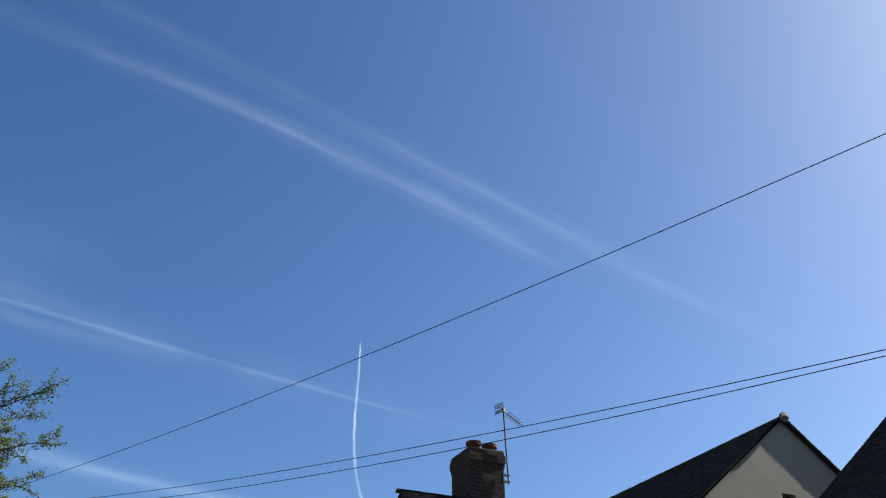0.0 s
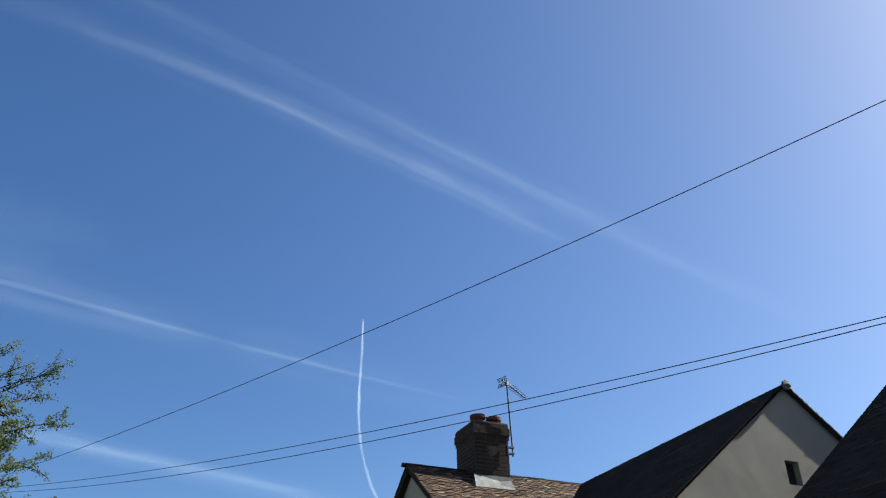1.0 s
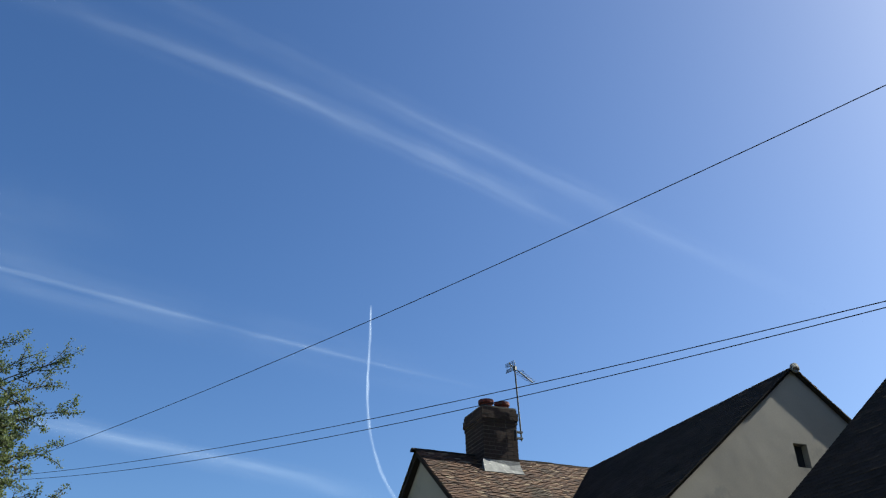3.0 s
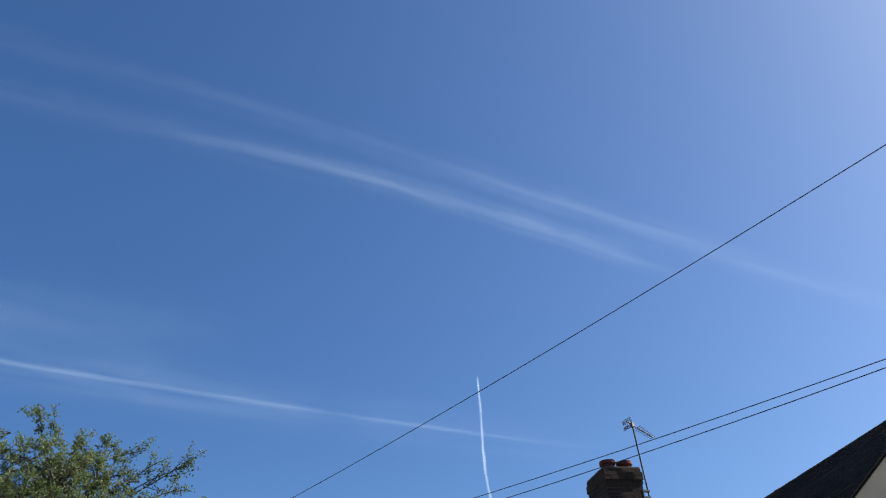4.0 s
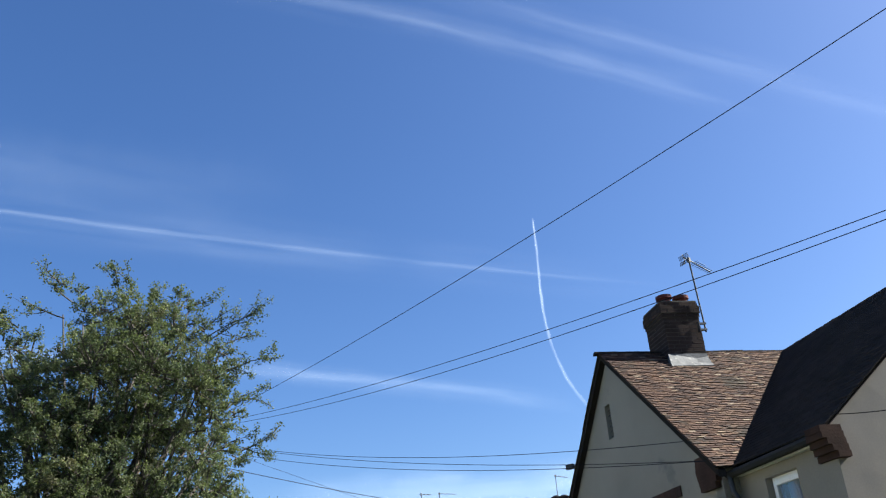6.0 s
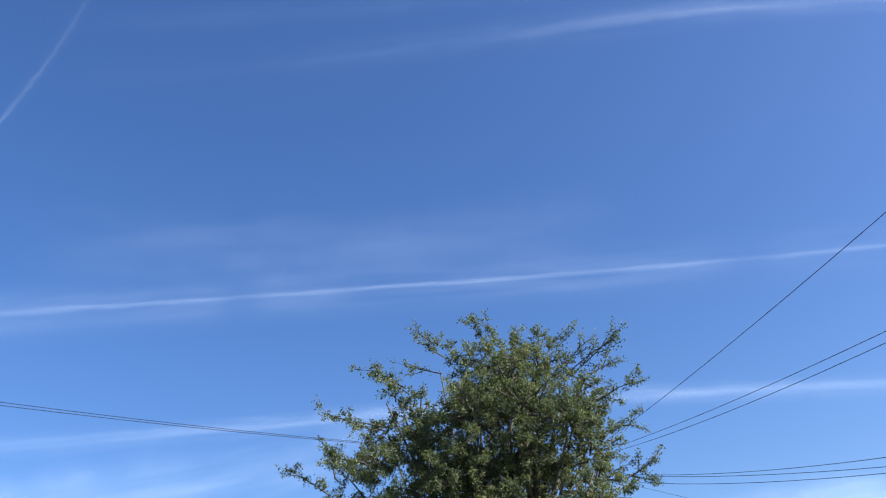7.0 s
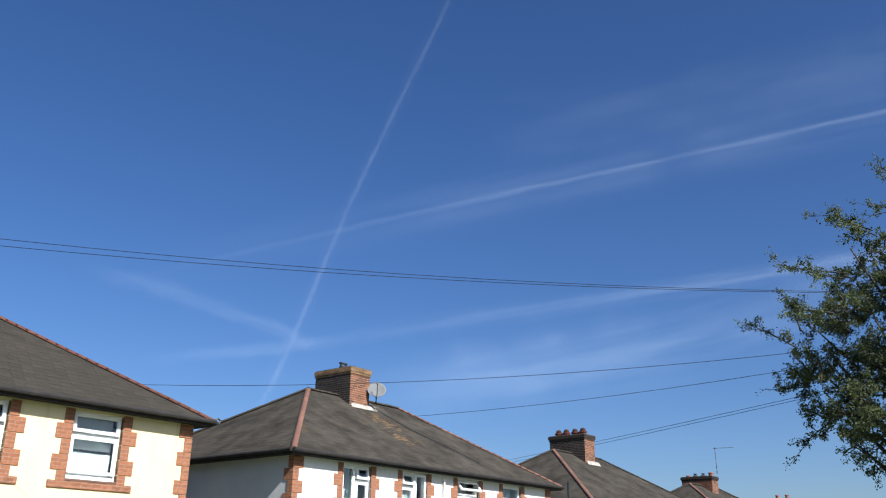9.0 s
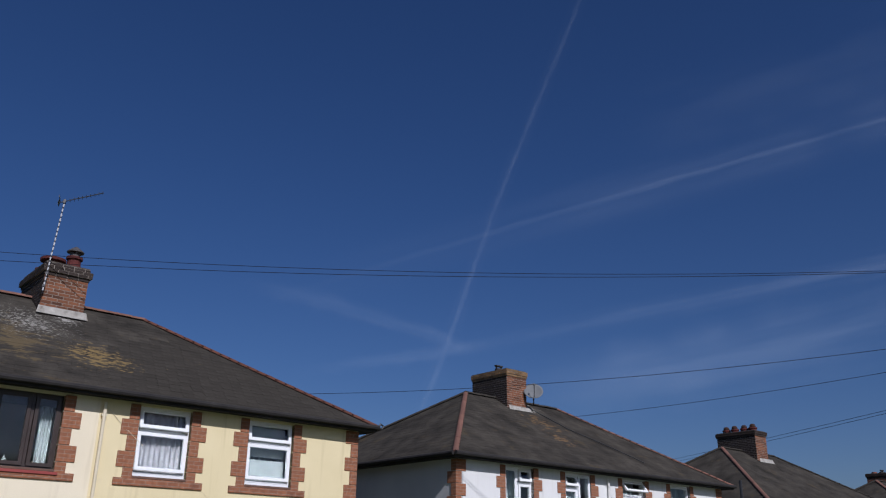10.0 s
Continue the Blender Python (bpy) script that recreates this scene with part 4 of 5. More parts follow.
satellite_dish("grey satellite dish on a pole bracket at the chimney", Matrix.Translation((21.27, 19.75, 8.44 + ground_z(21))) @ Matrix.Rotation(radians(-43), 4, "Z") @ Matrix.Rotation(radians(-36), 4, "X"), 0.33, DISH_GREY)
part("roof_cable", tube(bmesh.new(), [(6.1, 2.9, 7.75), (7.0, 2.2, 7.16), (8.0, 1.2, 6.55), (8.6, 0.4, 6.06)], 0.018, 5), BLACK, house_b)

# the pairs beyond
DX = BX + 15.3
house_d = row_house(DX, "pair of white rendered houses further down the row, slate roof", (WHITE_WALL, IVORY), SIDE_SHADE, OPEN_B, SLATE, BROWN_RIDGE, SLATE, (BROWN_RIDGE, SLATE))
for o, s in zip(OPEN_B, (PAIR, PLAIN_TOP, PAIR, PLAIN_TOP)):
    put_window(house_d, *o, s)
# the west side's shade is again painted with black brick
chimney(house_d, 6.0, HD / 2 + 0.2, 7.6, 8.82, 0.95, 1.9, BRICK, MORTAR, SOOT_AND_SHADE, "brick chimney stack with a row of domed pots", [(-0.1 + 0.05 * (i % 2), -0.68 + 0.45 * i, 0.2, 0.17, POT_RED, "dome") for i in range(4)], west=SOOT_AND_SHADE)
part("flashing", shell([[(5.4, 3.0, 7.64), (6.65, 3.0, 7.64), (6.55, 3.06, 7.82), (5.48, 3.06, 7.82)]]), CEMENT, house_d)
part("vent_pipe", tube(bmesh.new(), [(-0.09, 0.9, 0.1), (-0.09, 0.9, 4.6), (-0.30, 0.75, 5.2), (-0.42, 0.7, 5.5), (-0.42, 0.7, 6.3)], 0.055, 8), BLACK, house_d)
EX = DX + 15.3
house_e = row_house(EX, "pair of rendered houses at the far end of the row", (IVORY, WHITE_WALL), WHITE_WALL, OPEN_B, SLATE, BROWN_RIDGE, SLATE, (BROWN_RIDGE, SLATE))
for o in OPEN_B:
    put_window(house_e, *o, PLAIN_TOP)
chimney(house_e, 6.0, HD / 2 + 0.2, 7.6, 8.5, 0.95, 1.9, BRICK, MORTAR, SOOT_AND_SHADE, "brick chimney stack with mixed pots and black cowls", [(-0.2, 0.6, 0.12, 0.12, TERRACOTTA, ""), (0.0, 0.25, 0.12, 0.13, STOVE, "bar"), (0.0, -0.25, 0.12, 0.13, STOVE, "bar"), (0.1, -0.7, 0.26, 0.14, TERRACOTTA, "")])
yagi("tv_aerial", "thin mast with a small yagi aerial on a brick chimney", Matrix.Translation((EX + 6.5, 19.8, 7.9)) @ Matrix.Rotation(radians(-60), 4, "Z"), 1.6, 1.1, 8, 0.25, 0.05, DARK_STEEL, wide=False, arm=0.2)
for k in (1, 2):
    house_f = row_house(EX + 15.3 * k, "pair of rendered houses far down the row", (WHITE_WALL, IVORY), WHITE_WALL, OPEN_B, SLATE, BROWN_RIDGE, SLATE, (BROWN_RIDGE, SLATE))
    for o in OPEN_B:
        put_window(house_f, *o, PLAIN_TOP)
    chimney(house_f, 6.0, HD / 2 + 0.2, 7.6, 8.4, 0.95, 1.7, BRICK, MORTAR, BRICK, "brick chimney stack", [(0, -0.4, 0.3, 0.13, TERRACOTTA, ""), (0, 0.3, 0.3, 0.13, TERRACOTTA, "")])


# ---------------------------------------------------------------- the L-shaped houses with clay tiled gables
LE, LR, LS = 4.42, 7.2, 3.5


def l_house(m, s, label, singles):
    """An L-shaped house: one wing's gable looks along +y, the other's along -x (or +x when s is -1). Its ridges meet at the origin."""
    house = thing("gabled_house", label, "house", m, "gabled houses")

    e = 0.15 if s > 0 else 0.0

    def P(u, v, z):
        return (s * u, v, z)

    def strips(openings, lo, hi, at, thick, axis):
        """A gable wall in vertical strips, with openings (a, b, bottom, top)."""
        bm = bmesh.new()
        marks = sorted({lo, 0.0, hi, *(o[0] for o in openings), *(o[1] for o in openings)})
        top = lambda a: LR - 0.045 - (LR - LE) / LS * abs(a)
        for a, b in zip(marks, marks[1:]):
            inside = [o for o in openings if o[0] - 1e-6 <= a and b <= o[1] + 1e-6]
            spans = [(0.0, None)]
            if inside:
                spans = [(0.0, inside[0][2]), (inside[0][3], None)]
            for z0, z1 in spans:
                poly = [(a, z0), (b, z0), (b, top(b) if z1 is None else z1), (a, top(a) if z1 is None else z1)]
                if axis == "v":
                    prism(bm, [P(q, at, z) for q, z in poly], P(0, -thick, 0))
                else:
                    prism(bm, [P(at, q, z) for q, z in poly], P(thick, 0, 0))
        bmesh.ops.remove_doubles(bm, verts=bm.verts, dist=1e-4)
        return bm

    W = 3.35
    win_a = (-2.05, -0.42, 3.1, 4.28)
    slit = (0.19, 0.44, 5.70, 6.31)
    part("gable_wall", strips([win_a, slit], -W, W, 3.6, 0.25, "v"), GREY_WALL, house)
    vent = (0.04, 0.29, 5.70, 6.04)
    part("gable_wall", strips([vent], -W, W, -5.71 + e, 0.31 - e, "u"), GREY_WALL, house)
    bm = bmesh.new()
    prism(bm, [P(-5.4, W, 0), P(-W, W, 0), P(-W, W, 3.1), P(-5.4, W, 3.1)], (0, -0.25, 0))
    prism(bm, [P(-5.4, W, 4.17), P(-W, W, 4.17), P(-W, W, LE), P(-5.4, W, LE)], (0, -0.25, 0))
    prism(bm, [P(-5.4, W, 3.1), P(-4.72, W, 3.1), P(-4.72, W, 4.17), P(-5.4, W, 4.17)], (0, -0.25, 0))
    prism(bm, [P(-3.98, W, 3.1), P(-W, W, 3.1), P(-W, W, 4.17), P(-3.98, W, 4.17)], (0, -0.25, 0))
    part("north_wall", bm, GREY_WALL, house)
    bm = bmesh.new()
    prism(bm, [P(W, -W, 0), P(W, 3.35, 0), P(W, 3.35, LE), P(W, -W, LE)], P(-0.25, 0, 0))
    part("outer_wall", bm, GREY_WALL, house)
    bm = bmesh.new()
    prism(bm, [P(-5.4, -W, 0), P(W, -W, 0), P(W, -W, LE), P(-5.4, -W, LE)], (0, 0.25, 0))
    part("rear_wall", bm, GREY_WALL, house)
    bm = bmesh.new()
    prism(bm, [P(-W, 3.35, 0), P(-W, 3.6, 0), P(-W, 3.6, LE), P(-W, 3.35, LE)], P(0.25, 0, 0))
    prism(bm, [P(-5.4, -W, 2.6), P(3.1, -W, 2.6), P(3.1, 3.2, 2.6), P(-5.4, 3.2, 2.6)], (0, 0, 0.2))
    part("inner_floor", bm, INSIDE, house)
    # roof
    J = P(0, 0, LR)
    west = [J, P(0, 3.74, LR), P(-LS, 3.74, LE), P(-LS, LS, LE)]
    north = [J, P(-5.77 + e, 0, LR), P(-5.77 + e, LS, LE), P(-LS, LS, LE)]
    east = [J, P(0, 3.74, LR), P(LS, 3.74, LE), P(LS, -LS, LE)]
    south = [J, P(-5.77 + e, 0, LR), P(-5.77 + e, -LS, LE), P(LS, -LS, LE)]
    roof = part("roof", shell([west, north, east, south]), DECK, house, "clay plain tile roof with a valley")
    lay_slope(roof, "tile", west, (0, 1, 0), 0.125, 0.066, 0.018, CLAY, singles, P(-1.8, 3.0, 5.8), 1.6)
    # north slope turned from the sun: its shade is put into the tile colour
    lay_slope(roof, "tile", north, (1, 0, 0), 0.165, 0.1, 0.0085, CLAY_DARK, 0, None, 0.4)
    lay_slope(roof, "tile", east, (0, 1, 0), 0.165, 0.1, 0.014, CLAY, 0, None, 1.6)
    lay_slope(roof, "tile", south, (1, 0, 0), 0.165, 0.1, 0.014, CLAY, 0, None, 1.6)
    ridge_run(roof, "ridge_tile", P(0, 3.78, LR - 0.03), P(0, 0, LR - 0.03), CLAY_DARK, 0.08, 0.42)
    ridge_run(roof, "ridge_tile", P(-5.80 + e, 0, LR - 0.06), P(0, 0, LR - 0.06), CLAY_DARK, 0.06)
    part("ridge_end", lathe(bmesh.new(), [(0.001, -0.02), (0.075, -0.02), (0.075, 0.02), (0.001, 0.025)], 14), LEAD, house, at=Matrix.Translation(P(-5.80 + e, 0, LR - 0.03)) @ Matrix.Rotation(-s * math.pi / 2, 4, "Y"))
    # verges: a dark undercloak below the tile ends
    for sgn in (-1, 1):
        bm = bmesh.new()
        prism(bm, [P(0, 3.605, LR - 0.03), P(sgn * LS, 3.605, LE - 0.03), P(sgn * LS, 3.605, LE - 0.12), P(0, 3.605, LR - 0.12)], (0, 0.11, 0))
        part("verge", bm, CLAY_DARK, house)
        bm = bmesh.new()
        prism(bm, [P(-5.713 + e, 0, LR - 0.03), P(-5.713 + e, sgn * LS, LE - 0.03), P(-5.713 + e, sgn * LS, LE - 0.042), P(-5.713 + e, 0, LR - 0.042)], P(-0.045, 0, 0))
        part("verge", bm, CLAY_DARK, house)
    # kneelers: stepped brick corbels at the feet of the gables
    for foot, d in (((-1, 3.60), "v"), ((1, 3.60), "v")):
        sg = foot[0]
        stack = part("kneeler", boxes((0, 0.001, 0, 0.001, 0, 0.001)), CORBEL, house)
        for i in range(6):
            z = 4.20 + 0.078 * i
            a, b = 2.78 + 0.02 * abs(i - 3), min(3.30 + 0.045 * i, LS + 0.02, (LR - z - 0.13) / 0.794)
            bm = bmesh.new()
            prism(bm, [P(sg * a, 3.595, z), P(sg * b, 3.595, z), P(sg * b, 3.595, z + 0.077), P(sg * a, 3.595, z + 0.077)], (0, 0.09, 0))
            part("corbel", bm, CORBEL, stack)
    for sg in (1, -1):
        stack = part("kneeler", boxes((0, 0.001, 0, 0.001, 0, 0.001)), CORBEL, house)
        for i in range(5 if s > 0 else 3):
            z = (4.10 if s > 0 else 4.2) + 0.072 * i
            a, b = 3.24 + 0.012 * i, min(3.40 + 0.05 * i, LS + 0.06)
            bm = bmesh.new()
            prism(bm, [P(-5.70 + e, sg * a, z), P(-5.70 + e, sg * b, z), P(-5.70 + e, sg * b, z + 0.0715), P(-5.70 + e, sg * a, z + 0.0715)], P(-0.12, 0, 0))
            prism(bm, [P(-5.70 + e, sg * 3.36, z), P(-5.70 + e, sg * b, z), P(-5.70 + e, sg * b, z + 0.0715), P(-5.70 + e, sg * 3.36, z + 0.0715)], P(0.30 - 0.03 * i, 0, 0))
            part("corbel", bm, CORBEL, stack)
    # windows
    for (u0, u1, z0, z1), at, style in ((win_a, 3.56, PAIR), ((-4.72, -3.98, 3.1, 4.17), 3.31, [(0, 1, 0, 1, 0, "left")])):
        left = u1 if s > 0 else -u0
        mm = Matrix.Translation((left, at, z0)) @ Matrix.Rotation(math.pi, 4, "Z")
        wl_ = window(house, mm, u1 - u0, z1 - z0, style)
        drapery(wl_, 0.08, 0.45 * (u1 - u0), 0.06, z1 - z0 - 0.06, 0.22, DRAPE, 4)
    bm = bmesh.new()
    prism(bm, [P(-2.08, 3.585, 4.29), P(-0.38, 3.585, 4.29), P(-0.38, 3.585, 4.435), P(-2.08, 3.585, 4.435)], (0, 0.025, 0))
    lintel = part("lintel", bm, MORTAR_SOOT, house)
    for i in range(9):
        u = -2.08 + 0.19 * i
        bm = bmesh.new()
        prism(bm, [P(u, 3.59, 4.285), P(u + 0.18, 3.59, 4.285), P(u + 0.18, 3.59, 4.44), P(u, 3.59, 4.44)], (0, 0.03, 0))
        part("brick", bm, CORBEL, lintel)
    bm = bmesh.new()
    for i in range(6):
        z = 5.74 + 0.095 * i
        prism(bm, [P(0.21, 3.5, z + 0.03), P(0.41, 3.5, z + 0.03), P(0.41, 3.56, z), P(0.21, 3.56, z)], (0, 0, 0.012))
    part("slit_louvre", bm, STOVE, house)
    bm = bmesh.new()
    prism(bm, [P(0.19, 3.48, 5.70), P(0.44, 3.48, 5.70), P(0.44, 3.48, 6.31), P(0.19, 3.48, 6.31)], (0, -0.02, 0))
    part("slit_back", bm, BLACK, house)
    bm = bmesh.new()
    prism(bm, [P(-5.45, 0.04, 5.70), P(-5.45, 0.29, 5.70), P(-5.45, 0.29, 6.04), P(-5.45, 0.04, 6.04)], P(0.02, 0, 0))
    part("vent_back", bm, BLACK, house)
    # eaves of the short wing: painted board, gutter and downpipe
    bm = bmesh.new()
    prism(bm, [P(-5.62 + e, 3.36, 4.30), P(-3.45, 3.36, 4.30), P(-3.45, 3.36, 4.40), P(-5.62 + e, 3.36, 4.40)], (0, 0.07, 0))
    part("fascia", bm, WHITE_PAINT, house)
    part("gutter", tube(bmesh.new(), [P(-5.35, 3.50, 4.36), P(-3.35, 3.50, 4.34)], 0.055, 8), GUTTER, house)
    part("downpipe", tube(bmesh.new(), [P(-3.42, 3.52, 4.33), P(-3.44, 3.52, 4.10), P(-3.52, 3.42, 3.85), P(-3.54, 3.41, 3.6), P(-3.54, 3.41, 0.05)], 0.038, 8), BLACK, house)
    ch, zc = chimney(house, s * -0.06, 2.19, 7.05, 7.74, 0.80, 0.72, BRICK_SOOT, MORTAR_SOOT, BRICK_SOOT, "sooty brick chimney stack with two squat red pots", [(s * -0.2, 0.17, 0.2, 0.115, POT_RED, ""), (s * -0.2, -0.17, 0.19, 0.115, POT_RED, "")], cap_courses=4, over=(0.012, 0.03, 0.03, 0.012), cap_bricks=True, rim=1.15)
    bm = bmesh.new()
    prism(bm, [P(-0.62, 1.82, 6.73), P(-0.62, 2.64, 6.73), P(-0.485, 2.62, 6.86), P(-0.475, 2.60, 7.0), P(-0.475, 1.84, 7.0), P(-0.485, 1.82, 6.86)], P(-0.015, 0, 0.02))
    part("flashing", bm, LEAD, house)
    return house


LJ = Matrix.Translation((12.94, -11.14, 0.0)) @ Matrix.Rotation(radians(-7), 4, "Z")
l_house(LJ, 1, "grey rendered house with clay tiled gables and brick chimney", 300)
l_house(LJ @ Matrix.Translation((-12.52, -1.12, 0.0)), -1, "grey rendered gabled house beside its twin, in shade", 0)
yagi("tv_aerial", "leaning pole with a wide-band aerial on a sooty chimney", LJ @ Matrix.Translation((-0.52, 1.78, 7.42)) @ Matrix.Rotation(radians(-75), 4, "Z") @ Matrix.Rotation(radians(-2), 4, "Y"), 1.52, 0.52, 9, 0.22, radians(-24), DARK_STEEL)
part_bracket = boxes((-0.03, 0.03, -0.04, 0.10, 0, 0.03), (-0.03, 0.03, -0.04, 0.10, 0.12, 0.15), (-0.045, 0.045, 0.098, 0.112, -0.02, 0.17))
tagged(part("aerial_bracket", part_bracket, DARK_STEEL, at=LJ @ Matrix.Translation((-0.52, 1.80, 7.45))), "steel bracket holding an aerial pole to a chimney", "bracket")


# ---------------------------------------------------------------- far houses beyond the tree
def far_house(az, dist, ridge, half, length, turn, label, stack):
    d = way(az, 0) * dist
    house = thing("house", label, "house", Matrix.Translation((d.x, d.y, 0)) @ Matrix.Rotation(radians(turn), 4, "Z"), "far houses")
    e = ridge - half * 0.84
    bm = bmesh.new()
    prism(bm, [(-half, 0, 0), (half, 0, 0), (half, 0, e), (0, 0, ridge - 0.1), (-half, 0, e)], (0, length, 0))
    part("wall", bm, GREY_WALL, house)
    roof = part("roof", shell([[(-half - 0.2, -0.15, e - 0.17), (0, -0.15, ridge), (0, length, ridge), (-half - 0.2, length, e - 0.17)], [(half + 0.2, -0.15, e - 0.17), (0, -0.15, ridge), (0, length, ridge), (half + 0.2, length, e - 0.17)]]), DECK, house)
    for sg in (-1, 1):
        lay_slope(roof, "tile", [(sg * (half + 0.2), -0.15, e - 0.16), (0, -0.15, ridge + 0.01), (0, length, ridge + 0.01), (sg * (half + 0.2), length, e - 0.16)], (0, 1, 0), 0.25, 0.2, 0.014, CLAY_DARK)
        bm = bmesh.new()
        prism(bm, [(0, -0.14, ridge - 0.02), (sg * (half + 0.2), -0.14, e - 0.18), (sg * (half + 0.2), -0.14, e - 0.34), (0, -0.14, ridge - 0.17)], (0, 0.12, 0))
        part("verge", bm, BROWN_FRAME, house)
    ridge_run(roof, "ridge_tile", (0, -0.15, ridge + 0.01), (0, length, ridge + 0.01), CLAY_DARK)
    if stack:
        x, y, z1, w, dd = stack
        chimney(house, x, y, ridge - 0.5, z1, w, dd, BRICK_SOOT, MORTAR_SOOT, BRICK_SOOT, "dark brick chimney stack", [(-0.2, 0, 0.12, 0.13, STOVE, ""), (0.2, 0, 0.12, 0.13, STOVE, "")])
    return house


far_house(113.05, 45.0, 9.05, 3.6, 9.0, -113, "grey gabled house in the distance", None)
far_house(106.9, 38.0, 6.9, 3.6, 8.0, -107, "tiled house in the distance, chimney standing above the tree", (0.0, 2.0, 8.15, 1.0, 0.8))
far_house(115.2, 41.0, 7.2, 3.6, 8.0, -115, "tiled house in the distance with a brick chimney", (0.0, 2.5, 8.55, 0.8, 0.8))
for az, dist, z0, top, turn, boom in ((106.15, 39.7, 7.9, 1.05, -70, 0.55), (107.35, 39.9, 7.9, 1.05, -75, 0.9), (115.05, 42.5, 8.3, 1.45, -60, 1.0)):
    d = way(az, 0) * dist
    yagi("tv_aerial", "small aerial on a thin mast above a distant chimney", Matrix.Translation((d.x, d.y, z0)) @ Matrix.Rotation(radians(turn), 4, "Z"), top, boom, 7, 0.24, 0.0, DARK_STEEL, wide=False)


# ---------------------------------------------------------------- poles and cables
def utility_pole(x, y, h, label):
    t = thing("utility_pole", label, "pole", pose(x, y, ground_z(x) - 0.05))
    part("shaft", tube(bmesh.new(), [(0, 0, 0), (0, 0, h * 0.5), (0, 0, h)], [0.15, 0.125, 0.10], 12), WOOD_POLE, t)
    part("cap", lathe(bmesh.new(), [(0.11, h), (0.115, h + 0.03), (0.01, h + 0.06)], 12), DARK_STEEL, t)
    return t


PX, PY = 25.98, 0.907
utility_pole(PX, PY, 9.95, "wooden utility pole standing behind the tree")
utility_pole(-2.82, 26.85, 10.5, "wooden utility pole behind the cream houses")
utility_pole(13.64, 26.8, 8.5, "wooden utility pole behind the row of houses")
for q, z in (((0.91, -6.99, 7.51), 8.15),):
    cable_run("service_cable", "single black overhead cable from pole to chimney", (PX, PY, z), q, 0.42, 0.0052)
for q, z, sag in (((0.95, -7.05, 5.38), 8.77, 0.54), ((0.90, -7.05, 5.37), 8.82, 0.70)):
    cable_run("service_cable", "one of two parallel overhead cables to a gable", (PX, PY, z), q, sag, 0.0048)
for q, z, sag in (((-2.82, 26.85, 9.98), 9.35, 0.96), ((-2.82, 26.85, 9.63), 9.32, 0.87)):
    cable_run("service_cable", "one of two parallel cables over the row of houses", (PX, PY, z), q, sag, 0.0068)
cable_run("service_cable", "thin cable running behind the cream houses", (PX, PY, 8.54), (13.64, 26.8, 7.97), 0.667, 0.008)
cable_run("service_cable", "thin cable running behind the white houses", (PX, PY, 8.465), (23.62, 24.46, 7.79), 0.424, 0.008)
for z, dz in ((7.99, 0.0), (8.06, 0.2)):
    cable_run("service_cable", "thin cable running over a distant roof", (PX, PY, z), (48.86, 38.17, 8.56 + dz), 0.12, 0.009)
for q, z, sag in (((10.03, -6.64, 4.8), 9.04, 0.53), ((9.70, -6.72, 4.47), 8.97, 0.42), ((9.66, -6.70, 4.46), 8.86, 0.51)):
    cable_run("service_cable", "thin service cable ending at a grey gable", (PX, PY, z), q, sag, 0.005)
cable_run("service_cable", "dark cable running away to distant houses", (PX, PY, 8.34), (48.56, -25.82, 8.9), 0.58, 0.012)
cable_run("service_cable", "very thin cable running down to a distant chimney", (PX, PY, 9.15), (35.29, -11.13, 7.05), 0.034, 0.006)
cable_run("service_cable", "short cable between two gables", (7.52, -6.98, 4.52), (6.55, -7.75, 4.47), 0.04, 0.005)
d = way(116.1, 10.1)
d = Vector((0, 0, 2.5)) + d * (13.6 / math.hypot(d.x, d.y))
bx = part("splice_box", rounded(boxes((-0.07, 0.07, -0.035, 0.035, -0.05, 0.03)), 0.01), BLACK, at=Matrix.Translation(d) @ Matrix.Rotation(radians(30), 4, "Z"))
tagged(bx, "small black splice box hanging on a service cable", "junction box")

# street lamp beyond the white houses
lx = way(70.95, 0) * 28.0
lamp = thing("street_lamp", "grey street lamp with a long flat head", "street lamp", Matrix.Translation((lx.x, lx.y, ground_z(lx.x))) @ Matrix.Rotation(radians(-25), 4, "Z"))
part("post", tube(bmesh.new(), [(0, 0, 0), (0, 0, 1.2), (0, 0, 4.55)], [0.07, 0.06, 0.045], 10), LAMP_GREY, lamp)
bm = bmesh.new()
tube(bm, [(-0.30, 0, 4.55), (-0.2, 0, 4.57), (0.35, 0, 4.62), (0.75, 0, 4.68), (0.86, 0, 4.69)], [0.03, 0.07, 0.12, 0.11, 0.03], 10)
part("lamp_head", bm, LAMP_GREY, lamp, smooth=True)


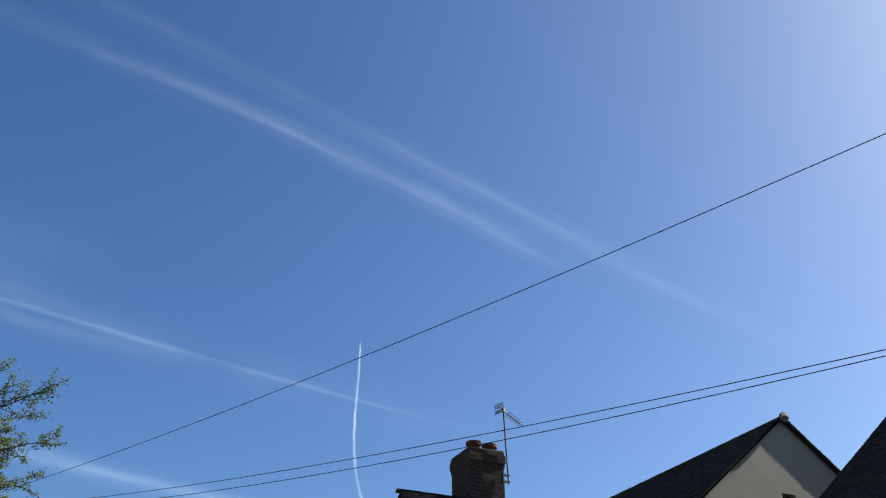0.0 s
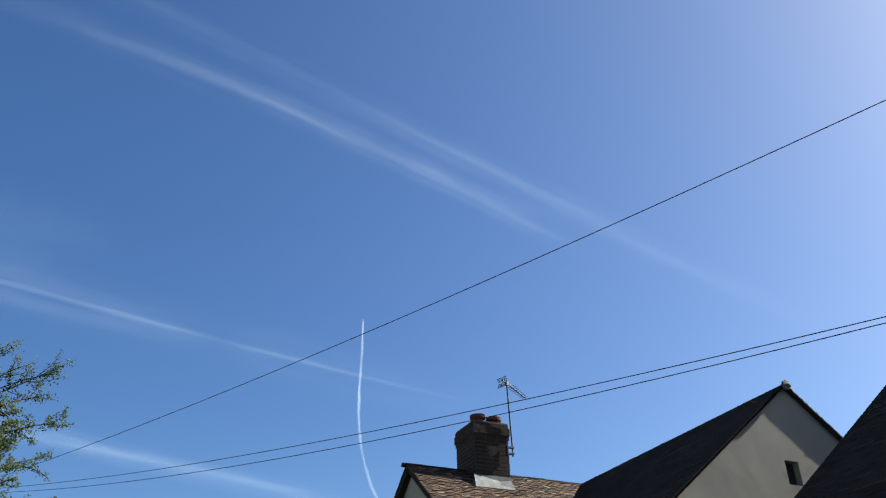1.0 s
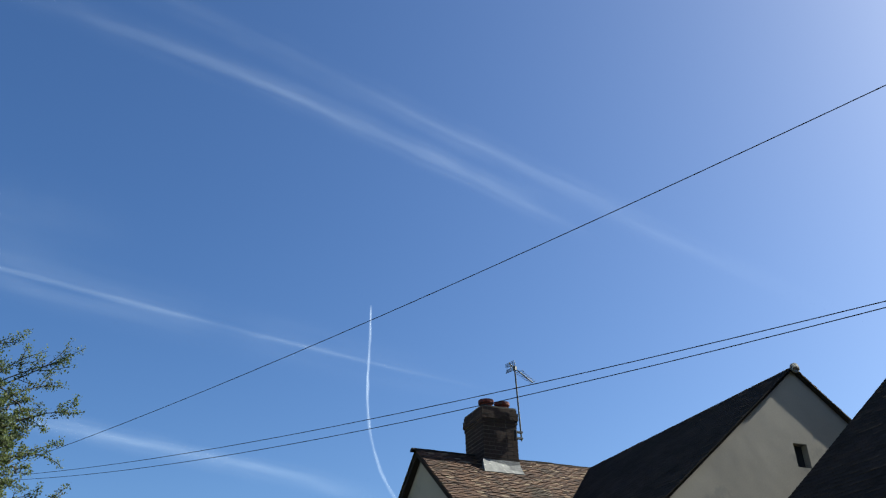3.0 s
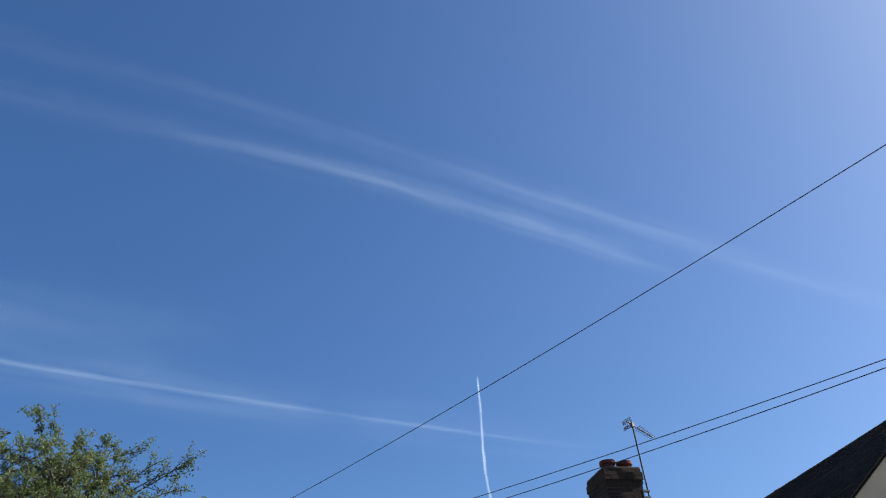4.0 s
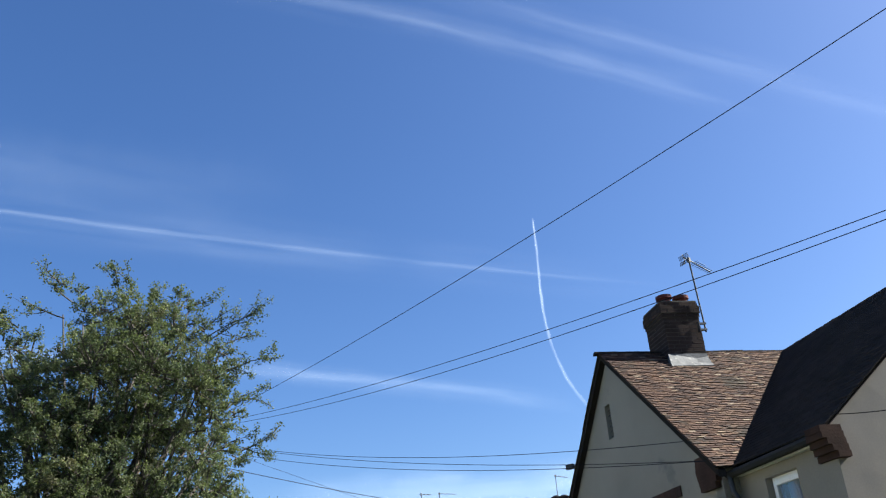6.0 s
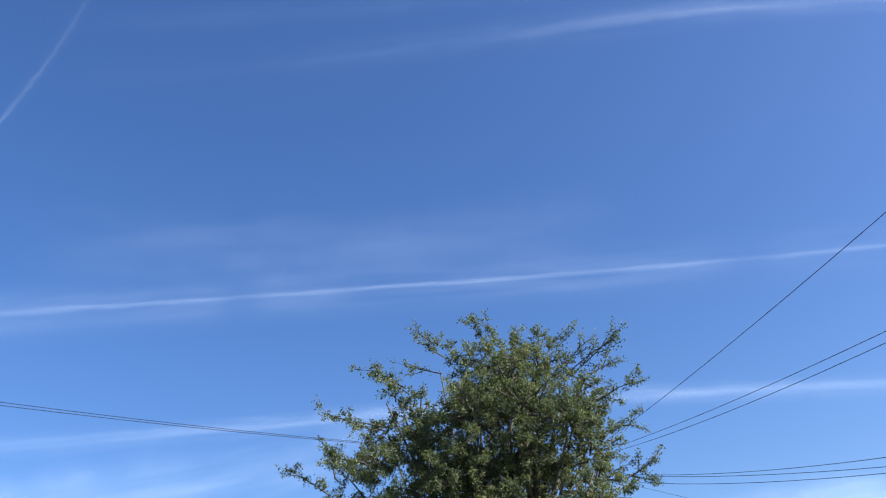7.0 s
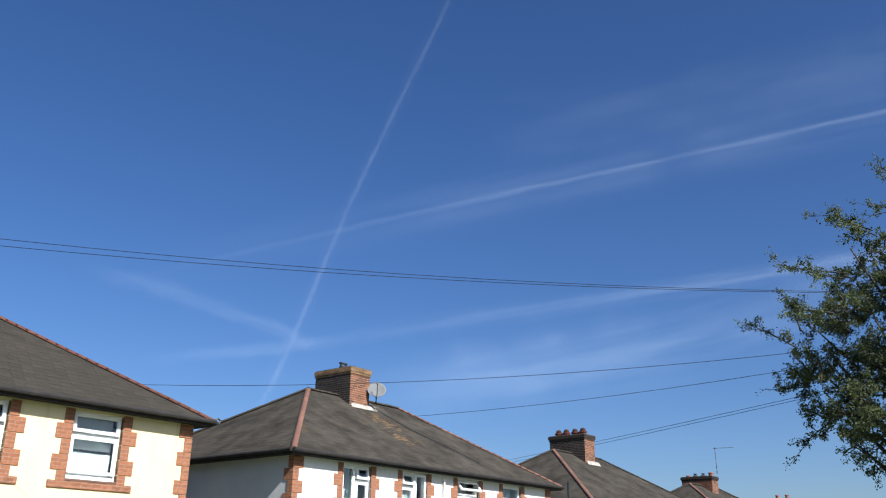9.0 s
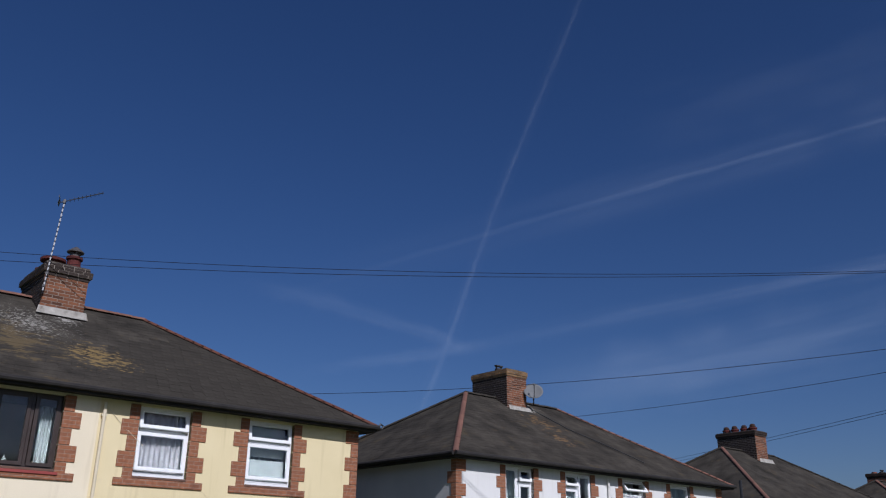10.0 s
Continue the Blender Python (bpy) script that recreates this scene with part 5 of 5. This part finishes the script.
# ---------------------------------------------------------------- tree
def tree():
    """A hawthorn: trunk, limbs, a crown of overlapping leafy lobes, and long sprays that stand out of it."""
    rt = random.Random(11)
    dist = 11.0
    base = way(85.0, 0) * dist

    def spot(az, el, deep=0.0):
        d = way(az, el)
        k = (dist + deep) / math.hypot(d.x, d.y) / math.cos(radians(0))
        return Vector((0, 0, 2.5)) + d * k - base

    t = thing("tree", "bushy hawthorn tree in fresh green leaf with long wispy sprays", "tree", Matrix.Translation(base))
    # leafy masses of the crown: azimuth, elevation and radius in degrees, from the top down
    lobes = [(86.5, 21.9, 1.5), (88.5, 21.4, 1.6), (83.9, 21.8, 1.0), (82.5, 22.3, 0.6), (90, 21.8, 1.1), (85.2, 20.6, 2.0), (90, 19.9, 2.2), (87.4, 19.4, 2.8), (91.5, 20.2, 1.0), (79.4, 20.0, 0.5), (78.2, 20.4, 0.4),
             (80, 18.7, 1.4), (92.3, 18.3, 1.9), (80.7, 17.8, 2.2), (84.9, 17.5, 3.3), (88.2, 17.2, 3.8), (91.4, 16.6, 3.0), (93.4, 16.8, 1.4), (78.7, 16.6, 1.9), (75.1, 15.5, 0.9), (81.1, 15.5, 2.8), (93.3, 14.8, 1.5), (78, 14.6, 2.3), (75.6, 14.2, 1.5),
             (92.1, 14.1, 2.3), (85, 13.9, 3.5), (88.8, 13.8, 3.5), (74.6, 13.2, 1.4), (82.3, 13.3, 3.2), (93.5, 12.9, 1.5), (94.7, 12.3, 0.9), (92, 11.9, 2.4), (94.3, 11.6, 1.2), (76.4, 11.6, 2.2), (79.2, 11.4, 2.8),
             (85, 10, 4.4), (78.3, 8.8, 2.7), (92.5, 9.5, 2.6), (89, 8.5, 4.0), (82, 7.8, 3.6), (85.5, 6.5, 3.4), (90.5, 7.2, 3.0), (79.6, 7.0, 2.0), (75.2, 11.2, 1.9), (75.8, 8.8, 1.7), (77.2, 7.0, 1.6)]
    trunk_bm = bmesh.new()
    fork = Vector((0.05, 0.02, 2.2))
    tube(trunk_bm, [(0, 0, -0.05), (0.03, 0.0, 0.6), (-0.03, 0.03, 1.4), fork], [0.24, 0.19, 0.16, 0.14], 10)
    twig_bm = bmesh.new()
    leaf_v, leaf_f = [], []

    def leaf(p, size):
        n = Vector((rt.gauss(0, 1), rt.gauss(0, 1), rt.gauss(0.5, 1))).normalized()
        a = n.cross(Vector((rt.gauss(0, 1), rt.gauss(0, 1), rt.gauss(0, 1)))).normalized()
        b = n.cross(a)
        k = len(leaf_v)
        leaf_v.extend([p, p + a * size * 0.5 + b * size * 0.36 + n * size * 0.1, p + a * size * 1.1, p + a * size * 0.5 - b * size * 0.36 + n * size * 0.1])
        leaf_f.append((k, k + 1, k + 2, k + 3))

    def spray(a, b, r0, leaves, spread, sway=0.12):
        """A twig from a to b with leaf clusters along it."""
        d = b - a
        pts = []
        off = Vector((rt.gauss(0, 1), rt.gauss(0, 1), rt.gauss(0, 1))) * sway * d.length
        for i in range(5):
            s = i / 4
            pts.append(a + d * s + off * math.sin(s * math.pi))
        tube(twig_bm, pts, [r0 * (1 - 0.8 * i / 4) for i in range(5)], 4, False)
        for _ in range(leaves):
            s = 0.25 + 0.75 * rt.random() ** 0.8
            i = min(int(s * 4), 3)
            p = pts[i].lerp(pts[i + 1], s * 4 - i)
            c = p + Vector((rt.gauss(0, 1), rt.gauss(0, 1), rt.gauss(0, 1))) * spread
            for _ in range(rt.randint(5, 7)):
                leaf(c + Vector((rt.gauss(0, 1), rt.gauss(0, 1), rt.gauss(0, 1))) * 0.020, rt.uniform(0.018, 0.035))
        return pts

    masses = []
    for az, el, r in lobes:
        rad = max(0.05, dist * math.tan(radians(r)) - 0.09)
        for deep in ((-0.6, 0.7) if r > 2.2 else (rt.uniform(-0.5, 0.5),)):
            c = spot(az, el, deep + rt.gauss(0, 0.12))
            masses.append((c, rad))
            bend = fork.lerp(c, 0.5) + Vector((rt.gauss(0, 0.15), rt.gauss(0, 0.15), 0.15))
            tube(trunk_bm, [fork, bend, fork.lerp(c, 0.92)], [0.055, 0.03, 0.008], 6)
    # tufts of leafy twigs, kept apart so that shade and sky show between them
    taken = np.zeros((0, 3))
    heart = Vector((0, 0, 3.6))
    weights = [rad ** 2 for _, rad in masses]
    for c, rad in rt.choices(masses, weights, k=12000):
        d = Vector((rt.gauss(0, 1), rt.gauss(0, 1), rt.gauss(0.1, 1))).normalized()
        p = c + d * rad * rt.random() ** 0.45
        gap = 0.185 if math.hypot(p.x, p.y) < 0.85 else 0.205
        if p.z < 1.9 or (len(taken) and np.min(np.sum((taken - np.array(p)) ** 2, axis=1)) < gap ** 2):
            continue
        taken = np.vstack([taken, np.array(p)])
        root = c.lerp(p, 0.25) + Vector((rt.gauss(0, 0.05), rt.gauss(0, 0.05), rt.gauss(0, 0.05)))
        tube(twig_bm, [root, root.lerp(p, 0.5) + Vector((rt.gauss(0, 0.03), rt.gauss(0, 0.03), 0.03)), p], [0.013, 0.009, 0.005], 5, False)
        out = (d * 0.6 + (p - heart).normalized()).normalized()
        for _ in range(rt.randint(4, 6)):
            aim = (out + Vector((rt.gauss(0, 0.65), rt.gauss(0, 0.65), rt.gauss(0.05, 0.5)))).normalized()
            start = root.lerp(p, rt.uniform(0.55, 1.0))
            reach = rt.uniform(0.09, 0.21)
            spray(start, start + aim * reach, 0.005, int(34 * reach + 2), 0.014)
    # long sprays that break the outline
    for a, b, k in (((92.0, 19.4), (96.4, 22.3), 22), ((91.3, 19.2), (95.7, 21.5), 20), ((92.4, 18.8), (95.6, 19.8), 20), ((92.6, 17.0), (96.9, 18.3), 30), ((92.4, 17.4), (94.9, 18.1), 20), ((91.6, 20.0), (94.2, 21.8), 16),
                    ((93.4, 15.0), (96.3, 16.4), 16), ((94.0, 15.7), (96.3, 15.2), 6), ((94.4, 12.4), (97.1, 14.1), 24), ((94.6, 12.6), (96.5, 12.0), 20), ((78.4, 17.2), (74.0, 18.2), 30), ((78.0, 17.0), (75.6, 17.9), 22), ((80.2, 19.6), (77.9, 21.3), 28), ((80.4, 19.2), (78.1, 20.2), 24),
                    ((82.8, 20.4), (80.0, 21.4), 16), ((83.2, 21.4), (81.9, 23.1), 22), ((82.2, 22.6), (81.1, 23.5), 3), ((86.0, 22.2), (85.4, 24.0), 26), ((86.8, 22.2), (86.3, 23.3), 22), ((89.8, 21.6), (90.0, 23.0), 22), ((90.3, 21.5), (92.5, 22.1), 20), ((88.2, 21.8), (88.4, 23.0), 20),
                    ((76.8, 15.2), (74.2, 16.1), 28), ((76.6, 14.6), (74.0, 15.2), 24), ((74.8, 13.0), (71.6, 14.9), 22), ((75.2, 10.6), (73.2, 10.6), 20), ((76.0, 8.4), (74.4, 7.2), 22), ((95.0, 8.6), (96.6, 9.0), 26), ((78.4, 6.8), (77.6, 5.2), 20)):
        deep = rt.uniform(-0.5, 0.5)
        p = spray(spot(*a, deep * 0.5), spot(*b, deep), 0.011, int(k * 1.1), 0.020, 0.06)
        for _ in range(3):
            i = rt.randint(1, 3)
            e = p[i] + (p[4] - p[i]) * 0.55 + Vector((rt.gauss(0, 0.12), rt.gauss(0, 0.12), rt.gauss(0.02, 0.12)))
            spray(p[i], e, 0.006, max(5, k // 2), 0.018, 0.05)
    part("trunk", trunk_bm, BARK, t, smooth=True)
    part("branchwork", twig_bm, BARK, t)
    me = bpy.data.meshes.new("crown")
    me.from_pydata([tuple(v) for v in leaf_v], [], leaf_f)
    me.materials.append(LEAF)
    crown = new("crown", me)
    crown.parent = t
    tagged(crown, kind="stuff")


tree()


# ---------------------------------------------------------------- vapour trails, high and far off
ALT = 420.0


def vapour_trail(label, mean, coef, lo, hi, width0, width1, steep, peak, veil, core, grain, breaks, seed, lift=0.0):
    """A level ribbon of thin cloud. Its course is a polynomial: elevation by azimuth, or azimuth by elevation for a steep one."""
    n = 120
    course = []
    for i in range(n + 1):
        u = lo + (hi - lo) * i / n
        q = (u - mean) / 10.0
        v = 0.0
        for c in coef:
            v = v * q + c
        course.append(way(v, u) if steep else way(u, v))
    trail = thing("vapour_trail", label, "contrail", None, "vapour trails")
    k = 8
    for name, share, p, v, up in (("core", core * 2.2, peak, 0.0, 0.0), ("veil", 1.0, 0.0, veil, 6.0)):
        bm = bmesh.new()
        uvl = bm.loops.layers.uv.new("trail")
        rows = []
        for i, d in enumerate(course):
            tangent = (course[min(i + 1, n)] - course[max(i - 1, 0)]).normalized()
            side = d.cross(tangent).normalized()
            half = share * radians(width0 + (width1 - width0) * i / n) / 2
            row = []
            for j in range(k + 1):
                w = (d + side * math.tan(half * (2 * j / k - 1))).normalized()
                row.append(bm.verts.new(EYE + w * ((ALT + lift + up) / max(w.z, 0.09))))
            rows.append(row)
        for i in range(n):
            for j in range(k):
                f = bm.faces.new([rows[i][j], rows[i + 1][j], rows[i + 1][j + 1], rows[i][j + 1]])
                for lp, (a, b) in zip(f.loops, ((i, j), (i + 1, j), (i + 1, j + 1), (i, j + 1))):
                    lp[uvl].uv = (a / n, b / k)
        part(name, bm, vapour_material("vapour", p, v, core / share, grain, breaks, seed), trail)
    return trail


def g(*stops):
    return [(p, (v, v, v)) for p, v in stops]


vapour_trail("broad soft white vapour trail across a blue sky", 101.58, (-0.0298, -0.5711, -1.3937, 41.4657), 50, 134, 4.0, 3.0, False, 0.024, 0.031, 0.16, 26, g((0, 0), (0.2, 0.1), (0.45, 0.35), (0.68, 0.85), (0.88, 1), (1, 0)), 3.1)
vapour_trail("faint second vapour trail running beside a broader one", 103.04, (-0.0168, -0.5452, -1.8116, 43.7519), 52, 150, 3.2, 3.2, False, 0.012, 0.026, 0.20, 30, g((0, 0), (0.15, 0.2), (0.5, 0.4), (0.8, 1), (1, 0)), 7.7, 15)
vapour_trail("crisp thin vapour trail with a pale veil round it", 76.74, (0.005, -0.3356, 0.3221, 26.3555), 28, 126, 6.5, 5.0, False, 0.056, 0.032, 0.042, 34, g((0, 0), (0.12, 0.3), (0.3, 0.85), (0.385, 0.95), (0.41, 0.4), (0.445, 0.9), (0.6, 1), (0.75, 0.85), (0.79, 0.3), (0.825, 0.75), (0.9, 0.4), (1, 0)), 1.3, 30)
vapour_trail("short bright new vapour trail, nearly upright", 20.16, (-2.7815, 2.7336, -0.521, 115.681), 12.5, 26.6, 0.5, 0.32, True, 0.25, 0.02, 0.34, 18, g((0, 0.25), (0.35, 0.6), (0.7, 0.9), (0.97, 1), (1, 0.2)), 4.4, 45)
vapour_trail("low broad vapour trail near the roofs", 82.45, (-0.0122, -0.3043, 0.001, 18.0673), 42, 119, 2.4, 2.8, False, 0.042, 0.038, 0.20, 28, g((0, 0.15), (0.3, 0.9), (0.6, 1), (0.85, 0.9), (1, 0)), 9.2, 60)
vapour_trail("steep vapour trail crossing the others", 25.49, (-0.1753, 0.0166, 0.9076, 4.5872, 45.6353), 9.5, 46, 2.0, 1.5, True, 0.052, 0.016, 0.13, 60, g((0, 0.35), (0.07, 0.8), (0.115, 0.5), (0.17, 0.9), (0.26, 1), (0.305, 0.45), (0.35, 0.6), (0.5, 0.65), (0.64, 0.5), (0.8, 0.35), (1, 0.1)), 5.9, 75)
vapour_trail("faint smeared vapour trail sloping down to the roofs", 36.37, (-0.8077, -2.6147, 15.8025), 26, 43, 3.0, 2.0, False, 0.024, 0.024, 0.3, 10, g((0, 0), (0.4, 0.8), (0.9, 1), (1, 0.2)), 2.6, 90)
vapour_trail("faint level wisp low over the roofs", 38.42, (-0.2466, 1.5246, 13.1948), 30, 47, 1.8, 1.8, False, 0.032, 0.024, 0.3, 10, g((0, 0), (0.5, 1), (1, 0)), 8.3, 105)
vapour_trail("thin haze bank low behind distant roofs", 112.0, (0.0, 0.0, 8.9), 94, 134, 5.0, 4.6, False, 0.04, 0.10, 0.4, 8, g((0, 0), (0.3, 1), (0.7, 1), (1, 0)), 6.6, 120)
vapour_trail("thin patchy cirrus drifting above a crisp trail", 72.0, (-0.2, 0.2, 29.6), 52, 100, 8.0, 9.0, False, 0.0, 0.022, 0.3, 16, g((0, 0), (0.2, 0.8), (0.5, 1), (0.8, 0.6), (1, 0)), 12.4, 135)
vapour_trail("thin wide veil of haze low over the far roofs", 60.0, (0.2, 1.6, 12.6), 44, 84, 7.0, 8.0, False, 0.0, 0.085, 0.3, 12, g((0, 0), (0.3, 0.9), (0.6, 1), (1, 0)), 15.7, 150)
